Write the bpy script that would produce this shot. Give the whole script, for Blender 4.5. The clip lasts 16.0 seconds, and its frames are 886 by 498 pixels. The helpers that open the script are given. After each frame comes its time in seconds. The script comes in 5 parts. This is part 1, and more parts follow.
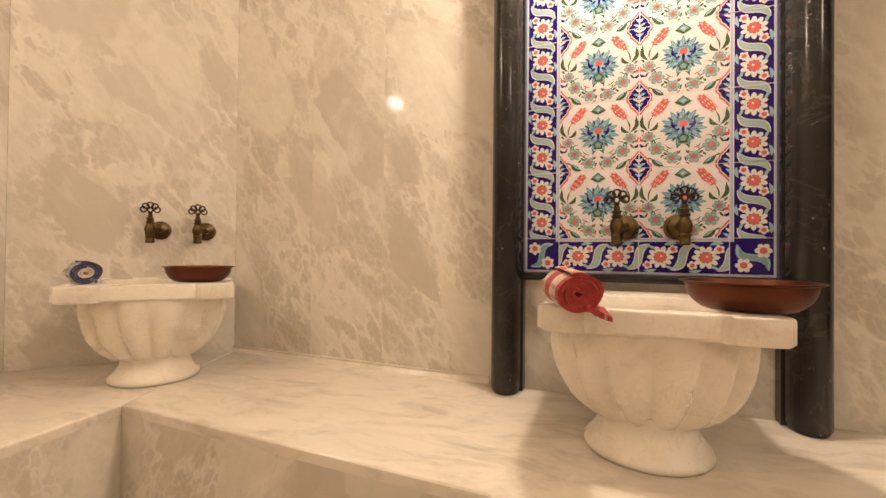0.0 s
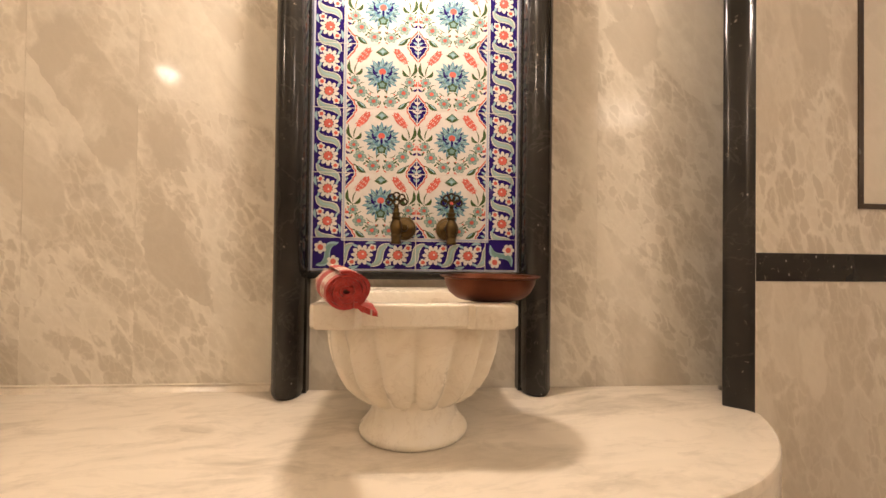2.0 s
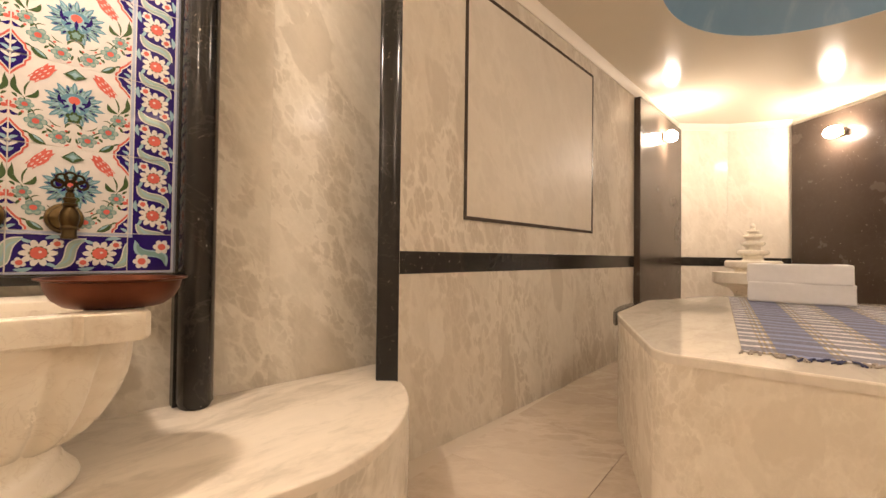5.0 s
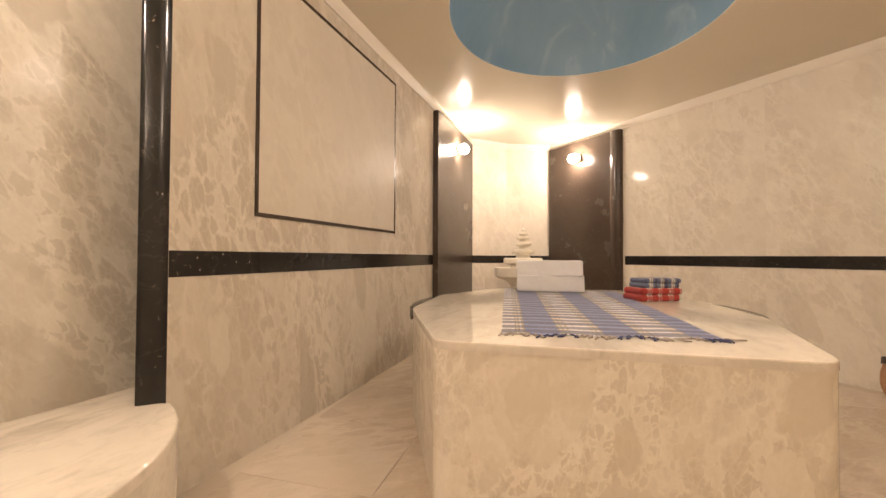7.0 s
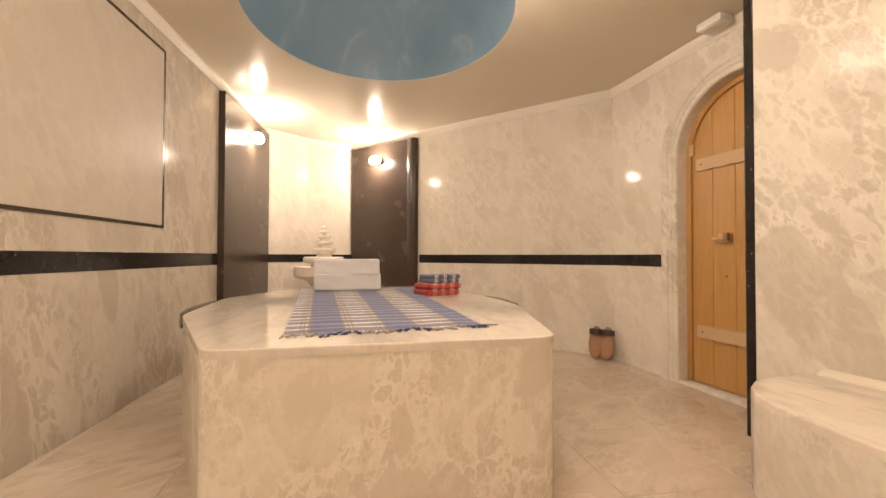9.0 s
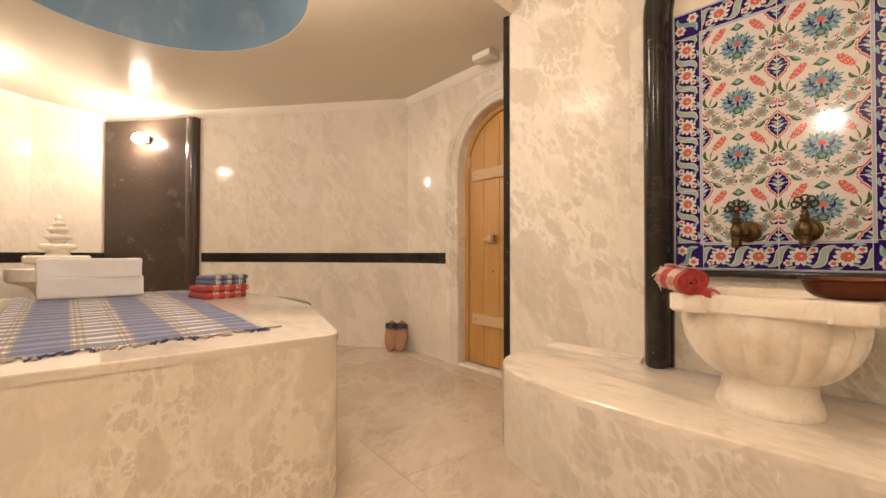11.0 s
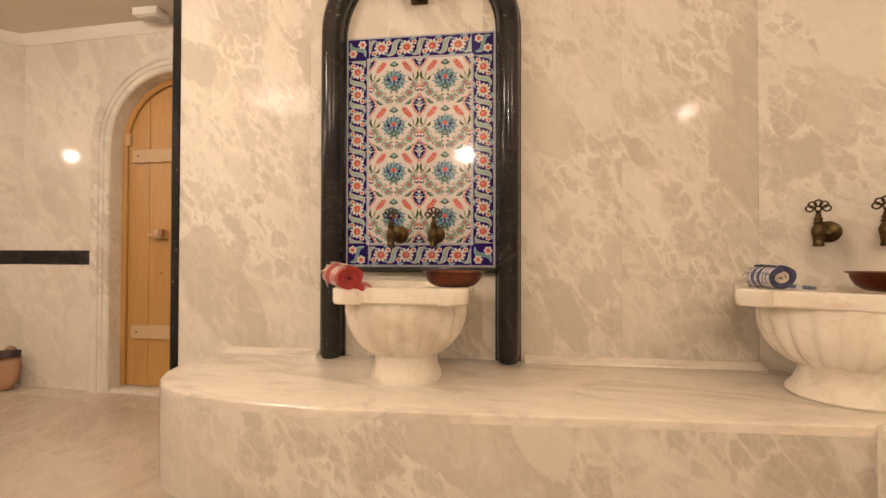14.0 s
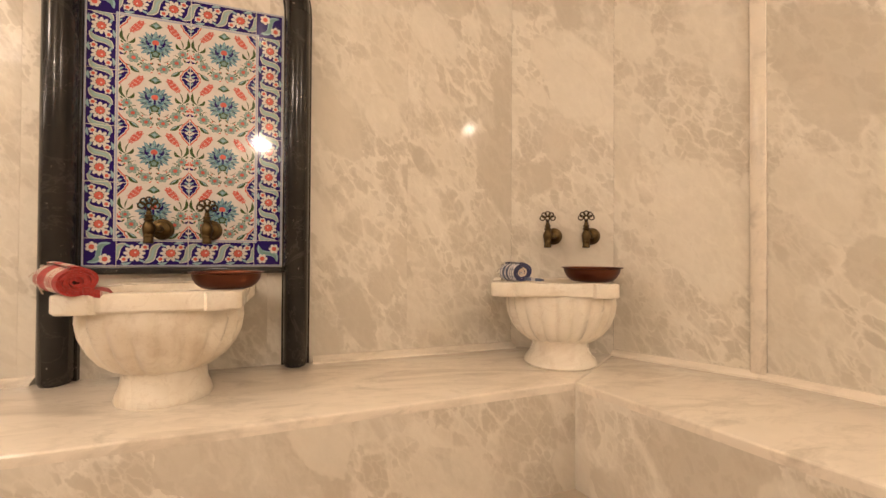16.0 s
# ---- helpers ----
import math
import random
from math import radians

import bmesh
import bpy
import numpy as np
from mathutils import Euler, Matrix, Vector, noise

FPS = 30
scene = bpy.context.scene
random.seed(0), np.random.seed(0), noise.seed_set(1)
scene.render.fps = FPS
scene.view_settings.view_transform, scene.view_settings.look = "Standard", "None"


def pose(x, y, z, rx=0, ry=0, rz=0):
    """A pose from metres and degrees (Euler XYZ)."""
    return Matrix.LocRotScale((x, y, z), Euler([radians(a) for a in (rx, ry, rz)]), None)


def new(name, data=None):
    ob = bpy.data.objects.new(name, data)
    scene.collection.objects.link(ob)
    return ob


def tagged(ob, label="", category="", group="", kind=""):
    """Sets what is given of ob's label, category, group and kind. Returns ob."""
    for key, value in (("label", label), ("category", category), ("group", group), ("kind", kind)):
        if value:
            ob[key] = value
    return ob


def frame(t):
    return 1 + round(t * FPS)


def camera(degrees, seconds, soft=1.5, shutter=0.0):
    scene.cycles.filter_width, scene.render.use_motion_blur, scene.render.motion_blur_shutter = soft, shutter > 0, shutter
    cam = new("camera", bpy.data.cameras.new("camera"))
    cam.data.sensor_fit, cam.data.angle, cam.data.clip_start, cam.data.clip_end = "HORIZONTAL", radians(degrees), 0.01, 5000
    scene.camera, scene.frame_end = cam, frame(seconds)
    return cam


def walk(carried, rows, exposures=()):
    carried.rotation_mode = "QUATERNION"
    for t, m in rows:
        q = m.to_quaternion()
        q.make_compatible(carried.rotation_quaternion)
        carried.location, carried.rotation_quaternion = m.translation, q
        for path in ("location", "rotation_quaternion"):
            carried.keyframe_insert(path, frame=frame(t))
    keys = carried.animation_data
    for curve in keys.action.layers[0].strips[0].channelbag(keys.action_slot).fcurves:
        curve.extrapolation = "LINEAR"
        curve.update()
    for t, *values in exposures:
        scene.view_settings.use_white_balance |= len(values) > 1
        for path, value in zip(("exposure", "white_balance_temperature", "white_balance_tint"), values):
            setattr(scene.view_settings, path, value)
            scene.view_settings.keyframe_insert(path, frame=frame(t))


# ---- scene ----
# ---- camera: a slow turn on a short arm, one full sweep of the room ----
cam = camera(93.8, 16.0, soft=1.5)
PATH = [
    (0.0, -0.0391, 0.1978, 0.870, 0.56, -0.57, 14.15),
    (0.5, -0.0180, 0.2009, 0.870, 0.60, -0.59, 8.10),
    (1.0, 0.0062, 0.2016, 0.870, 0.64, -0.54, 1.21),
    (1.5, 0.0275, 0.1998, 0.870, 0.65, -0.63, -4.85),
    (2.0, 0.0513, 0.1950, 0.870, 0.70, -0.71, -11.77),
    (2.5, 0.0717, 0.1885, 0.870, 0.76, -0.77, -17.85),
    (3.0, 0.0938, 0.1785, 0.870, 0.81, -0.81, -24.76),
    (3.5, 0.1121, 0.1677, 0.870, 0.90, -0.87, -30.79),
    (4.0, 0.1313, 0.1531, 0.870, 0.90, -0.78, -37.64),
    (4.5, 0.1466, 0.1385, 0.870, 0.90, -0.72, -43.65),
    (5.0, 0.1622, 0.1199, 0.870, 0.93, -0.70, -50.55),
    (5.5, 0.1742, 0.1016, 0.870, 0.97, -0.59, -56.79),
    (6.0, 0.1842, 0.0820, 0.870, 1.00, -0.49, -63.02),
    (6.5, 0.1920, 0.0616, 0.870, 1.03, -0.39, -69.25),
    (7.0, 0.1976, 0.0403, 0.870, 1.06, -0.28, -75.48),
    (7.5, 0.2008, 0.0187, 0.870, 1.09, -0.18, -81.71),
    (8.0, 0.2016, -0.0058, 0.870, 1.09, -0.23, -88.68),
    (8.5, 0.1997, -0.0282, 0.870, 1.04, -0.19, -95.06),
    (9.0, 0.1953, -0.0502, 0.870, 0.99, -0.15, -101.43),
    (9.5, 0.1885, -0.0716, 0.870, 0.94, -0.12, -107.81),
    (10.0, 0.1794, -0.0921, 0.870, 0.89, -0.08, -114.19),
    (10.5, 0.1681, -0.1114, 0.870, 0.84, -0.05, -120.57),
    (11.0, 0.1535, -0.1308, 0.870, 0.79, -0.06, -127.44),
    (11.5, 0.1389, -0.1462, 0.870, 0.77, -0.09, -133.51),
    (12.0, 0.1204, -0.1618, 0.870, 0.77, -0.12, -140.37),
    (12.5, 0.1027, -0.1736, 0.870, 0.77, -0.09, -146.42),
    (13.0, 0.0811, -0.1847, 0.870, 0.74, -0.10, -153.32),
    (13.5, 0.0610, -0.1922, 0.870, 0.71, -0.18, -159.43),
    (14.0, 0.0374, -0.1982, 0.870, 0.68, -0.14, -166.32),
    (14.5, 0.0163, -0.2010, 0.870, 0.69, -0.18, -172.38),
    (15.0, -0.0080, -0.2015, 0.870, 0.64, -0.17, -179.29),
    (15.5, -0.0293, -0.1995, 0.870, 0.64, -0.30, -185.39),
    (16.0, -0.0532, -0.1945, 0.870, 0.63, -0.34, -192.31),
]
walk(cam, [(t, pose(x, y, z, 90 + pitch, roll, yaw)) for t, x, y, z, pitch, roll, yaw in PATH], [(0.0, 0.07, 6500, 11), (4.0, 0.14, 6500, 11), (7.5, 0.28, 6500, 11), (12.0, 0.31, 6400, 11.5), (16.0, 0.29, 6400, 11.5)])

# ---- world, lamps and exposure ----
world = bpy.data.worlds.new("world")
scene.world = world
world.use_nodes = True
world.node_tree.nodes["Background"].inputs[0].default_value = (0.05, 0.05, 0.05, 1)
world.node_tree.nodes["Background"].inputs[1].default_value = 0.2
LAMP_COLOUR = (1.0, 0.808, 0.645)
# the last strength is for an added fill light, not a known fixture
NORTH_LAMP, WEST_LAMP, FAR_LAMPS, SOUTH_LAMP, FILL_LIGHT = 390.0, 185.0, 210.0, 290.0, 29.0
scene.view_settings.exposure = 0.0

# ---- materials ----


class Nodes:
    """Short hand for building one node material."""

    def __init__(self, name):
        self.m = bpy.data.materials.new(name)
        self.m.use_nodes = True
        self.t = self.m.node_tree
        self.b = self.t.nodes["Principled BSDF"]

    def n(self, kind, **props):
        nd = self.t.nodes.new(kind)
        for k, v in props.items():
            if k == "blend_type":
                nd.blend_type = v
            elif k == "data_type":
                nd.data_type = v
            elif k == "operation":
                nd.operation = v
            elif k == "feature":
                nd.feature = v
            elif k == "wave_type":
                nd.wave_type = v
            elif k == "bands_direction":
                nd.bands_direction = v
        return nd

    def l(self, a, b):
        self.t.links.new(a, b)

    def coords(self, scale=(1, 1, 1), rot=(0, 0, 0), jump=0.0):
        tc = self.n("ShaderNodeTexCoord")
        mp = self.n("ShaderNodeMapping")
        mp.inputs["Scale"].default_value = scale
        mp.inputs["Rotation"].default_value = [radians(a) for a in rot]
        self.l(tc.outputs["Object"], mp.inputs["Vector"])
        if jump:
            info = self.n("ShaderNodeObjectInfo")
            mul = self.n("ShaderNodeMath", operation="MULTIPLY")
            mul.inputs[1].default_value = jump
            self.l(info.outputs["Random"], mul.inputs[0])
            add = self.n("ShaderNodeVectorMath", operation="ADD")
            self.l(mp.outputs[0], add.inputs[0])
            self.l(mul.outputs[0], add.inputs[1])
            return add.outputs[0]
        return mp.outputs[0]

    def noise(self, vec, scale, detail=4.0, rough=0.55, dist=0.0):
        nd = self.n("ShaderNodeTexNoise")
        nd.inputs["Scale"].default_value = scale
        nd.inputs["Detail"].default_value = detail
        nd.inputs["Roughness"].default_value = rough
        nd.inputs["Distortion"].default_value = dist
        self.l(vec, nd.inputs["Vector"])
        return nd.outputs["Fac"]

    def ramp(self, fac, stops):
        nd = self.n("ShaderNodeValToRGB")
        e = nd.color_ramp.elements
        while len(e) < len(stops):
            e.new(0.5)
        for el, (p, c) in zip(e, stops):
            el.position = p
            el.color = c if len(c) == 4 else (*c, 1)
        self.l(fac, nd.inputs["Fac"])
        return nd.outputs["Color"]

    def mix(self, fac, a, b, blend="MIX"):
        nd = self.n("ShaderNodeMix", data_type="RGBA", blend_type=blend)
        for sock, v in ((nd.inputs[0], fac), (nd.inputs[6], a), (nd.inputs[7], b)):
            if isinstance(v, (int, float)):
                sock.default_value = v
            elif isinstance(v, tuple):
                sock.default_value = (*v, 1)
            else:
                self.l(v, sock)
        return nd.outputs[2]

    def bump(self, height, strength, distance=0.01):
        nd = self.n("ShaderNodeBump")
        nd.inputs["Strength"].default_value = strength
        nd.inputs["Distance"].default_value = distance
        self.l(height, nd.inputs["Height"])
        self.l(nd.outputs[0], self.b.inputs["Normal"])

    def done(self, colour=None, rough=0.5, metal=0.0, spec=0.5):
        if isinstance(colour, tuple):
            self.b.inputs["Base Color"].default_value = (*colour, 1)
        elif colour is not None:
            self.l(colour, self.b.inputs["Base Color"])
        if isinstance(rough, (int, float)):
            self.b.inputs["Roughness"].default_value = rough
        else:
            self.l(rough, self.b.inputs["Roughness"])
        self.b.inputs["Metallic"].default_value = metal
        self.b.inputs["Specular IOR Level"].default_value = spec
        return self.m


GREY = lambda v: (v, v, v)


def marble(name, light, mid, dark, vein, lean=32.0, stretch=1.9, size=1.0, patch=1.0, rough=(0.07, 0.13), flat=False, spec=0.08):
    """Polished brecciated marble: large smooth rounded clasts in a finely broken, pale-webbed matrix."""
    k = Nodes(name)
    tc = k.n("ShaderNodeTexCoord")
    mp = k.n("ShaderNodeMapping")
    mp.vector_type = "TEXTURE"
    mp.inputs["Rotation"].default_value = (0, 0, radians(lean)) if flat else (radians(8), radians(lean), 0)
    mp.inputs["Scale"].default_value = (size, size * stretch, size) if flat else (size, size, size * stretch)
    k.l(tc.outputs["Object"], mp.inputs["Vector"])
    info = k.n("ShaderNodeObjectInfo")
    mul = k.n("ShaderNodeMath", operation="MULTIPLY")
    mul.inputs[1].default_value = 40.0
    k.l(info.outputs["Random"], mul.inputs[0])
    add = k.n("ShaderNodeVectorMath", operation="ADD")
    k.l(mp.outputs[0], add.inputs[0])
    k.l(mul.outputs[0], add.inputs[1])
    v = add.outputs[0]
    half = tuple(0.5 * (p + q) for p, q in zip(mid, dark))
    pale = tuple(0.5 * (p + q) for p, q in zip(light, vein))
    deep = tuple(0.4 * p + 0.6 * q for p, q in zip(half, dark))

    def warped(amount, freq, detail):
        w = k.n("ShaderNodeTexNoise")
        w.inputs["Scale"].default_value = freq
        w.inputs["Detail"].default_value = detail
        w.inputs["Roughness"].default_value = 0.6
        k.l(v, w.inputs["Vector"])
        off = k.n("ShaderNodeVectorMath", operation="MULTIPLY_ADD")
        k.l(w.outputs["Color"], off.inputs[0])
        off.inputs[1].default_value = (amount, amount, amount)
        k.l(v, off.inputs[2])
        return off.outputs[0]

    def cells(vec, freq, feature):
        nd = k.n("ShaderNodeTexVoronoi", feature=feature)
        nd.inputs["Scale"].default_value = freq
        k.l(vec, nd.inputs["Vector"])
        return nd

    def channel(col, i):
        sep = k.n("ShaderNodeSeparateColor")
        k.l(col, sep.inputs[0])
        return sep.outputs[i]

    def times(p, q):
        return k.mix(1.0, p, q, "MULTIPLY")

    v1, v2, v3 = warped(0.30, 2.6, 5), warped(0.16, 6.0, 6), warped(0.08, 14.0, 5)
    # matrix: soft cloud, small clasts of two sizes, pale web between them
    soft = k.noise(v1, 1.3, 6, 0.6)
    base = k.mix(k.ramp(soft, [(0.36, GREY(0)), (0.64, GREY(1))]), light, mid)
    region = k.ramp(k.noise(v, 1.9, 3), [(0.36, GREY(0.15)), (0.56, GREY(1))])
    for vec, freq, lo, hi, amount, tone in ((v2, 5.5, 0.48, 0.64, 0.85, half), (v2, 12.0, 0.48, 0.66, 0.90, half), (v3, 26.0, 0.50, 0.68, 0.65, half)):
        c = channel(cells(vec, freq, "F1").outputs["Color"], 0)
        near = cells(vec, freq, "DISTANCE_TO_EDGE").outputs["Distance"]
        inside = k.ramp(near, [(0.05, GREY(0)), (0.15, GREY(1))])
        chosen = times(times(k.ramp(c, [(lo, GREY(0)), (hi, GREY(1))]), inside), region)
        base = k.mix(times(chosen, GREY(amount * patch)), base, tone)
        web = times(k.ramp(near, [(0.0, GREY(1)), (0.10, GREY(0))]), region)
        base = k.mix(times(web, GREY(0.30 * patch)), base, vein)
    # large rounded clasts, some pale and some grey-tan, with a thin darker rim
    for freq, cut, amount in ((2.1, 0.40, 0.85), (3.8, 0.45, 0.9)):
        far = cells(v1, freq, "F1")
        pick = channel(far.outputs["Color"], 0)
        tone_by = channel(far.outputs["Color"], 1)
        tone = k.ramp(tone_by, [(0.0, pale), (0.45, light), (0.52, mid), (0.75, half), (1.0, deep)])
        size_by = k.n("ShaderNodeMath", operation="MULTIPLY_ADD")
        size_by.inputs[1].default_value = -0.40
        k.l(channel(far.outputs["Color"], 2), size_by.inputs[0])
        k.l(far.outputs["Distance"], size_by.inputs[2])
        blob = k.ramp(size_by.outputs[0], [(0.17, GREY(1)), (0.205, GREY(0))])
        rim = k.ramp(size_by.outputs[0], [(0.15, GREY(0)), (0.195, GREY(1)), (0.225, GREY(0))])
        keep = k.ramp(pick, [(cut, GREY(0)), (cut + 0.03, GREY(1))])
        inner = k.mix(k.ramp(soft, [(0.35, GREY(0.35)), (0.65, GREY(0))]), tone, mid)
        base = k.mix(times(times(blob, keep), GREY(amount * min(patch, 1.0) * 0.85)), base, inner)
        base = k.mix(times(times(rim, keep), GREY(0.22 * patch)), base, half)
    # drawn-out pale streaks and fine clouding
    streak = k.noise(v2, 3.0, 9, 0.68, 0.8)
    base = k.mix(k.ramp(streak, [(0.54, GREY(0)), (0.68, GREY(0.55))]), base, vein)
    cloud = k.noise(v3, 24.0, 6, 0.7)
    base = k.mix(k.ramp(cloud, [(0.35, GREY(0.20 * patch)), (0.60, GREY(0))]), base, half)
    rg = k.ramp(soft, [(0.3, GREY(rough[0])), (0.7, GREY(rough[1]))])
    k.bump(k.noise(v, 3.0, 3), 0.02, 0.004)
    return k.done(base, rg, 0, spec)


CREAM_TONES = (0.745, 0.695, 0.605), (0.66, 0.608, 0.52), (0.455, 0.402, 0.325), (0.845, 0.80, 0.715)
WALL_MARBLE = marble("cream_wall_marble", *CREAM_TONES, size=0.85, rough=(0.07, 0.11))
HONED_MARBLE = marble("honed_wall_marble", *CREAM_TONES, size=0.85, rough=(0.34, 0.45))
SOFT_MARBLE = marble("soft_wall_marble", (0.68, 0.625, 0.535), (0.61, 0.55, 0.465), (0.45, 0.39, 0.31), (0.75, 0.70, 0.615), 14.0, 2.2, 0.85, 1.25, (0.10, 0.15))
EAST_MARBLE = marble("pale_east_marble", (0.755, 0.70, 0.61), (0.69, 0.635, 0.545), (0.55, 0.49, 0.405), (0.845, 0.80, 0.715), 32.0, 1.9, 0.80, 0.75, (0.07, 0.11))
TABLE_MARBLE = marble("cream_table_marble", (0.80, 0.735, 0.63), (0.73, 0.66, 0.55), (0.55, 0.48, 0.38), (0.88, 0.825, 0.72), 30.0, 1.9, 0.62, 1.2, (0.10, 0.16))
PLAIN_MARBLE = marble("plain_panel_marble", (0.66, 0.60, 0.51), (0.62, 0.56, 0.475), (0.55, 0.49, 0.41), (0.70, 0.64, 0.555), 30.0, 1.9, 1.3, 0.65, (0.32, 0.40))
BAY_MARBLE = marble("pale_bay_marble", (0.75, 0.69, 0.60), (0.70, 0.635, 0.545), (0.57, 0.505, 0.42), (0.82, 0.765, 0.68), 26.0, 1.9, 1.0, 0.6, (0.16, 0.22))
FLOOR_MARBLE = marble("floor_marble", (0.59, 0.505, 0.415), (0.50, 0.42, 0.335), (0.40, 0.325, 0.25), (0.67, 0.59, 0.495), 38.0, 2.4, 1.1, 0.6, (0.12, 0.22), True, 0.40)


def streaked_marble(name, light, grey, rot, rough, spread=0.1, spec=0.4):
    """White marble with soft grey clouds drawn out into streaks."""
    k = Nodes(name)
    v = k.coords((1.0, 2.6, 2.0), (0, 0, rot), 30.0)
    w = k.n("ShaderNodeTexNoise")
    w.inputs["Scale"].default_value = 1.7
    w.inputs["Detail"].default_value = 5
    k.l(v, w.inputs["Vector"])
    off = k.n("ShaderNodeVectorMath", operation="MULTIPLY_ADD")
    k.l(w.outputs["Color"], off.inputs[0])
    off.inputs[1].default_value = (0.5, 0.5, 0.5)
    k.l(v, off.inputs[2])
    v1 = off.outputs[0]
    a = k.noise(v1, 1.4, 9, 0.62, 0.6)
    col = k.ramp(a, [(0.33, grey), (0.47, light), (0.58, tuple(0.95 * c for c in light)), (0.72, grey)])
    b = k.noise(v1, 4.2, 9, 0.68, 0.5)
    col = k.mix(k.ramp(b, [(0.52, GREY(0)), (0.68, GREY(0.5))]), col, tuple(0.84 * c for c in grey))
    c = k.noise(v1, 2.2, 8, 0.6, 0.4)
    col = k.mix(k.ramp(c, [(0.475, GREY(0)), (0.5, GREY(0.14)), (0.525, GREY(0))]), col, tuple(0.7 * q for q in grey))
    k.bump(k.noise(v, 6.0, 3), 0.03, 0.004)
    return k.done(col, k.ramp(b, [(0.3, GREY(rough)), (0.7, GREY(rough + spread))]), 0, spec)


BENCH_MARBLE = streaked_marble("white_streaked_marble", (0.79, 0.72, 0.62), (0.57, 0.51, 0.425), 8, 0.10, 0.1, 0.3)
TOP_MARBLE = streaked_marble("polished_table_marble", (0.73, 0.665, 0.57), (0.60, 0.54, 0.455), 8, 0.05, 0.05, 0.5)


def kurna_marble():
    k = Nodes("white_carved_marble")
    v = k.coords((1, 1, 1), (0, 0, 0), 20.0)
    a = k.noise(v, 3.0, 6, 0.6, 0.9)
    col = k.ramp(a, [(0.3, (0.84, 0.785, 0.685)), (0.54, (0.80, 0.735, 0.625)), (0.72, (0.66, 0.57, 0.45))])
    b = k.noise(v, 7.0, 6, 0.65, 0.5)
    col = k.mix(k.ramp(b, [(0.57, GREY(0)), (0.70, GREY(0.5))]), col, (0.54, 0.44, 0.32))
    k.bump(k.noise(v, 30.0, 3), 0.04, 0.003)
    c = k.noise(v, 11.0, 5, 0.6, 1.2)
    col = k.mix(k.ramp(c, [(0.485, GREY(0)), (0.5, GREY(0.22)), (0.515, GREY(0))]), col, (0.46, 0.36, 0.25))
    return k.done(col, k.ramp(a, [(0.3, GREY(0.20)), (0.7, GREY(0.36))]), 0, 0.45)


KURNA = kurna_marble()


def black_marble(name, shine, lo=(0.012, 0.011, 0.010), hi=(0.028, 0.025, 0.022), veins=0.10):
    k = Nodes(name)
    v = k.coords((1, 1, 1), (0, 0, 0), 20.0)
    a = k.noise(v, 38.0, 5, 0.7, 0.8)
    b = k.noise(v, 3.0, 4, 0.6)
    col = k.ramp(b, [(0.3, lo), (0.7, hi)])
    col = k.mix(k.ramp(a, [(0.655, GREY(0)), (0.70, GREY(0.8))]), col, (0.25, 0.21, 0.17))
    lines = k.ramp(k.noise(v, 4.0, 8, 0.6, 0.8), [(0.485, GREY(0)), (0.5, GREY(veins)), (0.515, GREY(0))])
    col = k.mix(lines, col, (0.20, 0.18, 0.16))
    fleck = k.n("ShaderNodeTexVoronoi", feature="F1")
    fleck.inputs["Scale"].default_value = 30.0
    k.l(k.coords((1, 1, 0.55), (0, 0, 0), 20.0), fleck.inputs["Vector"])
    some = k.ramp(fleck.outputs["Color"], [(0.62, GREY(0)), (0.66, GREY(1))])
    dot = k.ramp(fleck.outputs["Distance"], [(0.04, GREY(0.8)), (0.10, GREY(0))])
    col = k.mix(k.mix(1.0, some, dot, "MULTIPLY"), col, (0.42, 0.38, 0.33))
    k.bump(k.noise(v, 12.0, 3), 0.03, 0.004)
    return k.done(col, k.ramp(b, [(0.3, GREY(shine)), (0.7, GREY(shine + 0.09))]), 0, 0.38)


BLACK = black_marble("black_marble", 0.13)
# brown, lifted base stands in for the lit bay reflected in the pilasters
BLACK_PANEL = black_marble("satin_black_marble", 0.20, (0.052, 0.036, 0.027), (0.066, 0.048, 0.036), 0.04)


def plaster(name, colour, rough, amount=0.06, spec=0.5):
    k = Nodes(name)
    v = k.coords()
    a = k.noise(v, 2.2, 5)
    lo = tuple(c * (1 - amount) for c in colour)
    k.bump(k.noise(v, 5.0, 4), 0.05, 0.01)
    return k.done(k.mix(a, lo, colour), rough, 0, spec)


CEILING = plaster("polished_cream_stucco", (0.70, 0.635, 0.515), 0.17, 0.06, 0.15)
CORNICE = plaster("white_cornice_plaster", (0.80, 0.74, 0.64), 0.45)


def dome_paint():
    k = Nodes("blue_dome_paint")
    v = k.coords((1.2, 1.2, 0.7))
    a = k.noise(v, 1.5, 6, 0.6, 0.8)
    col = k.ramp(a, [(0.35, (0.17, 0.27, 0.35)), (0.56, (0.20, 0.30, 0.38)), (0.72, (0.38, 0.45, 0.50))])
    return k.done(col, 0.5)


DOME = dome_paint()


def glaze(name, colour, rough=0.08):
    k = Nodes(name)
    v = k.coords((1, 1, 1), (0, 0, 0), 9.0)
    a = k.noise(v, 40.0, 4)
    k.bump(k.noise(v, 14.0, 2), 0.04, 0.003)
    return k.done(k.mix(a, tuple(c * 0.8 for c in colour), colour), rough, 0, 0.32)


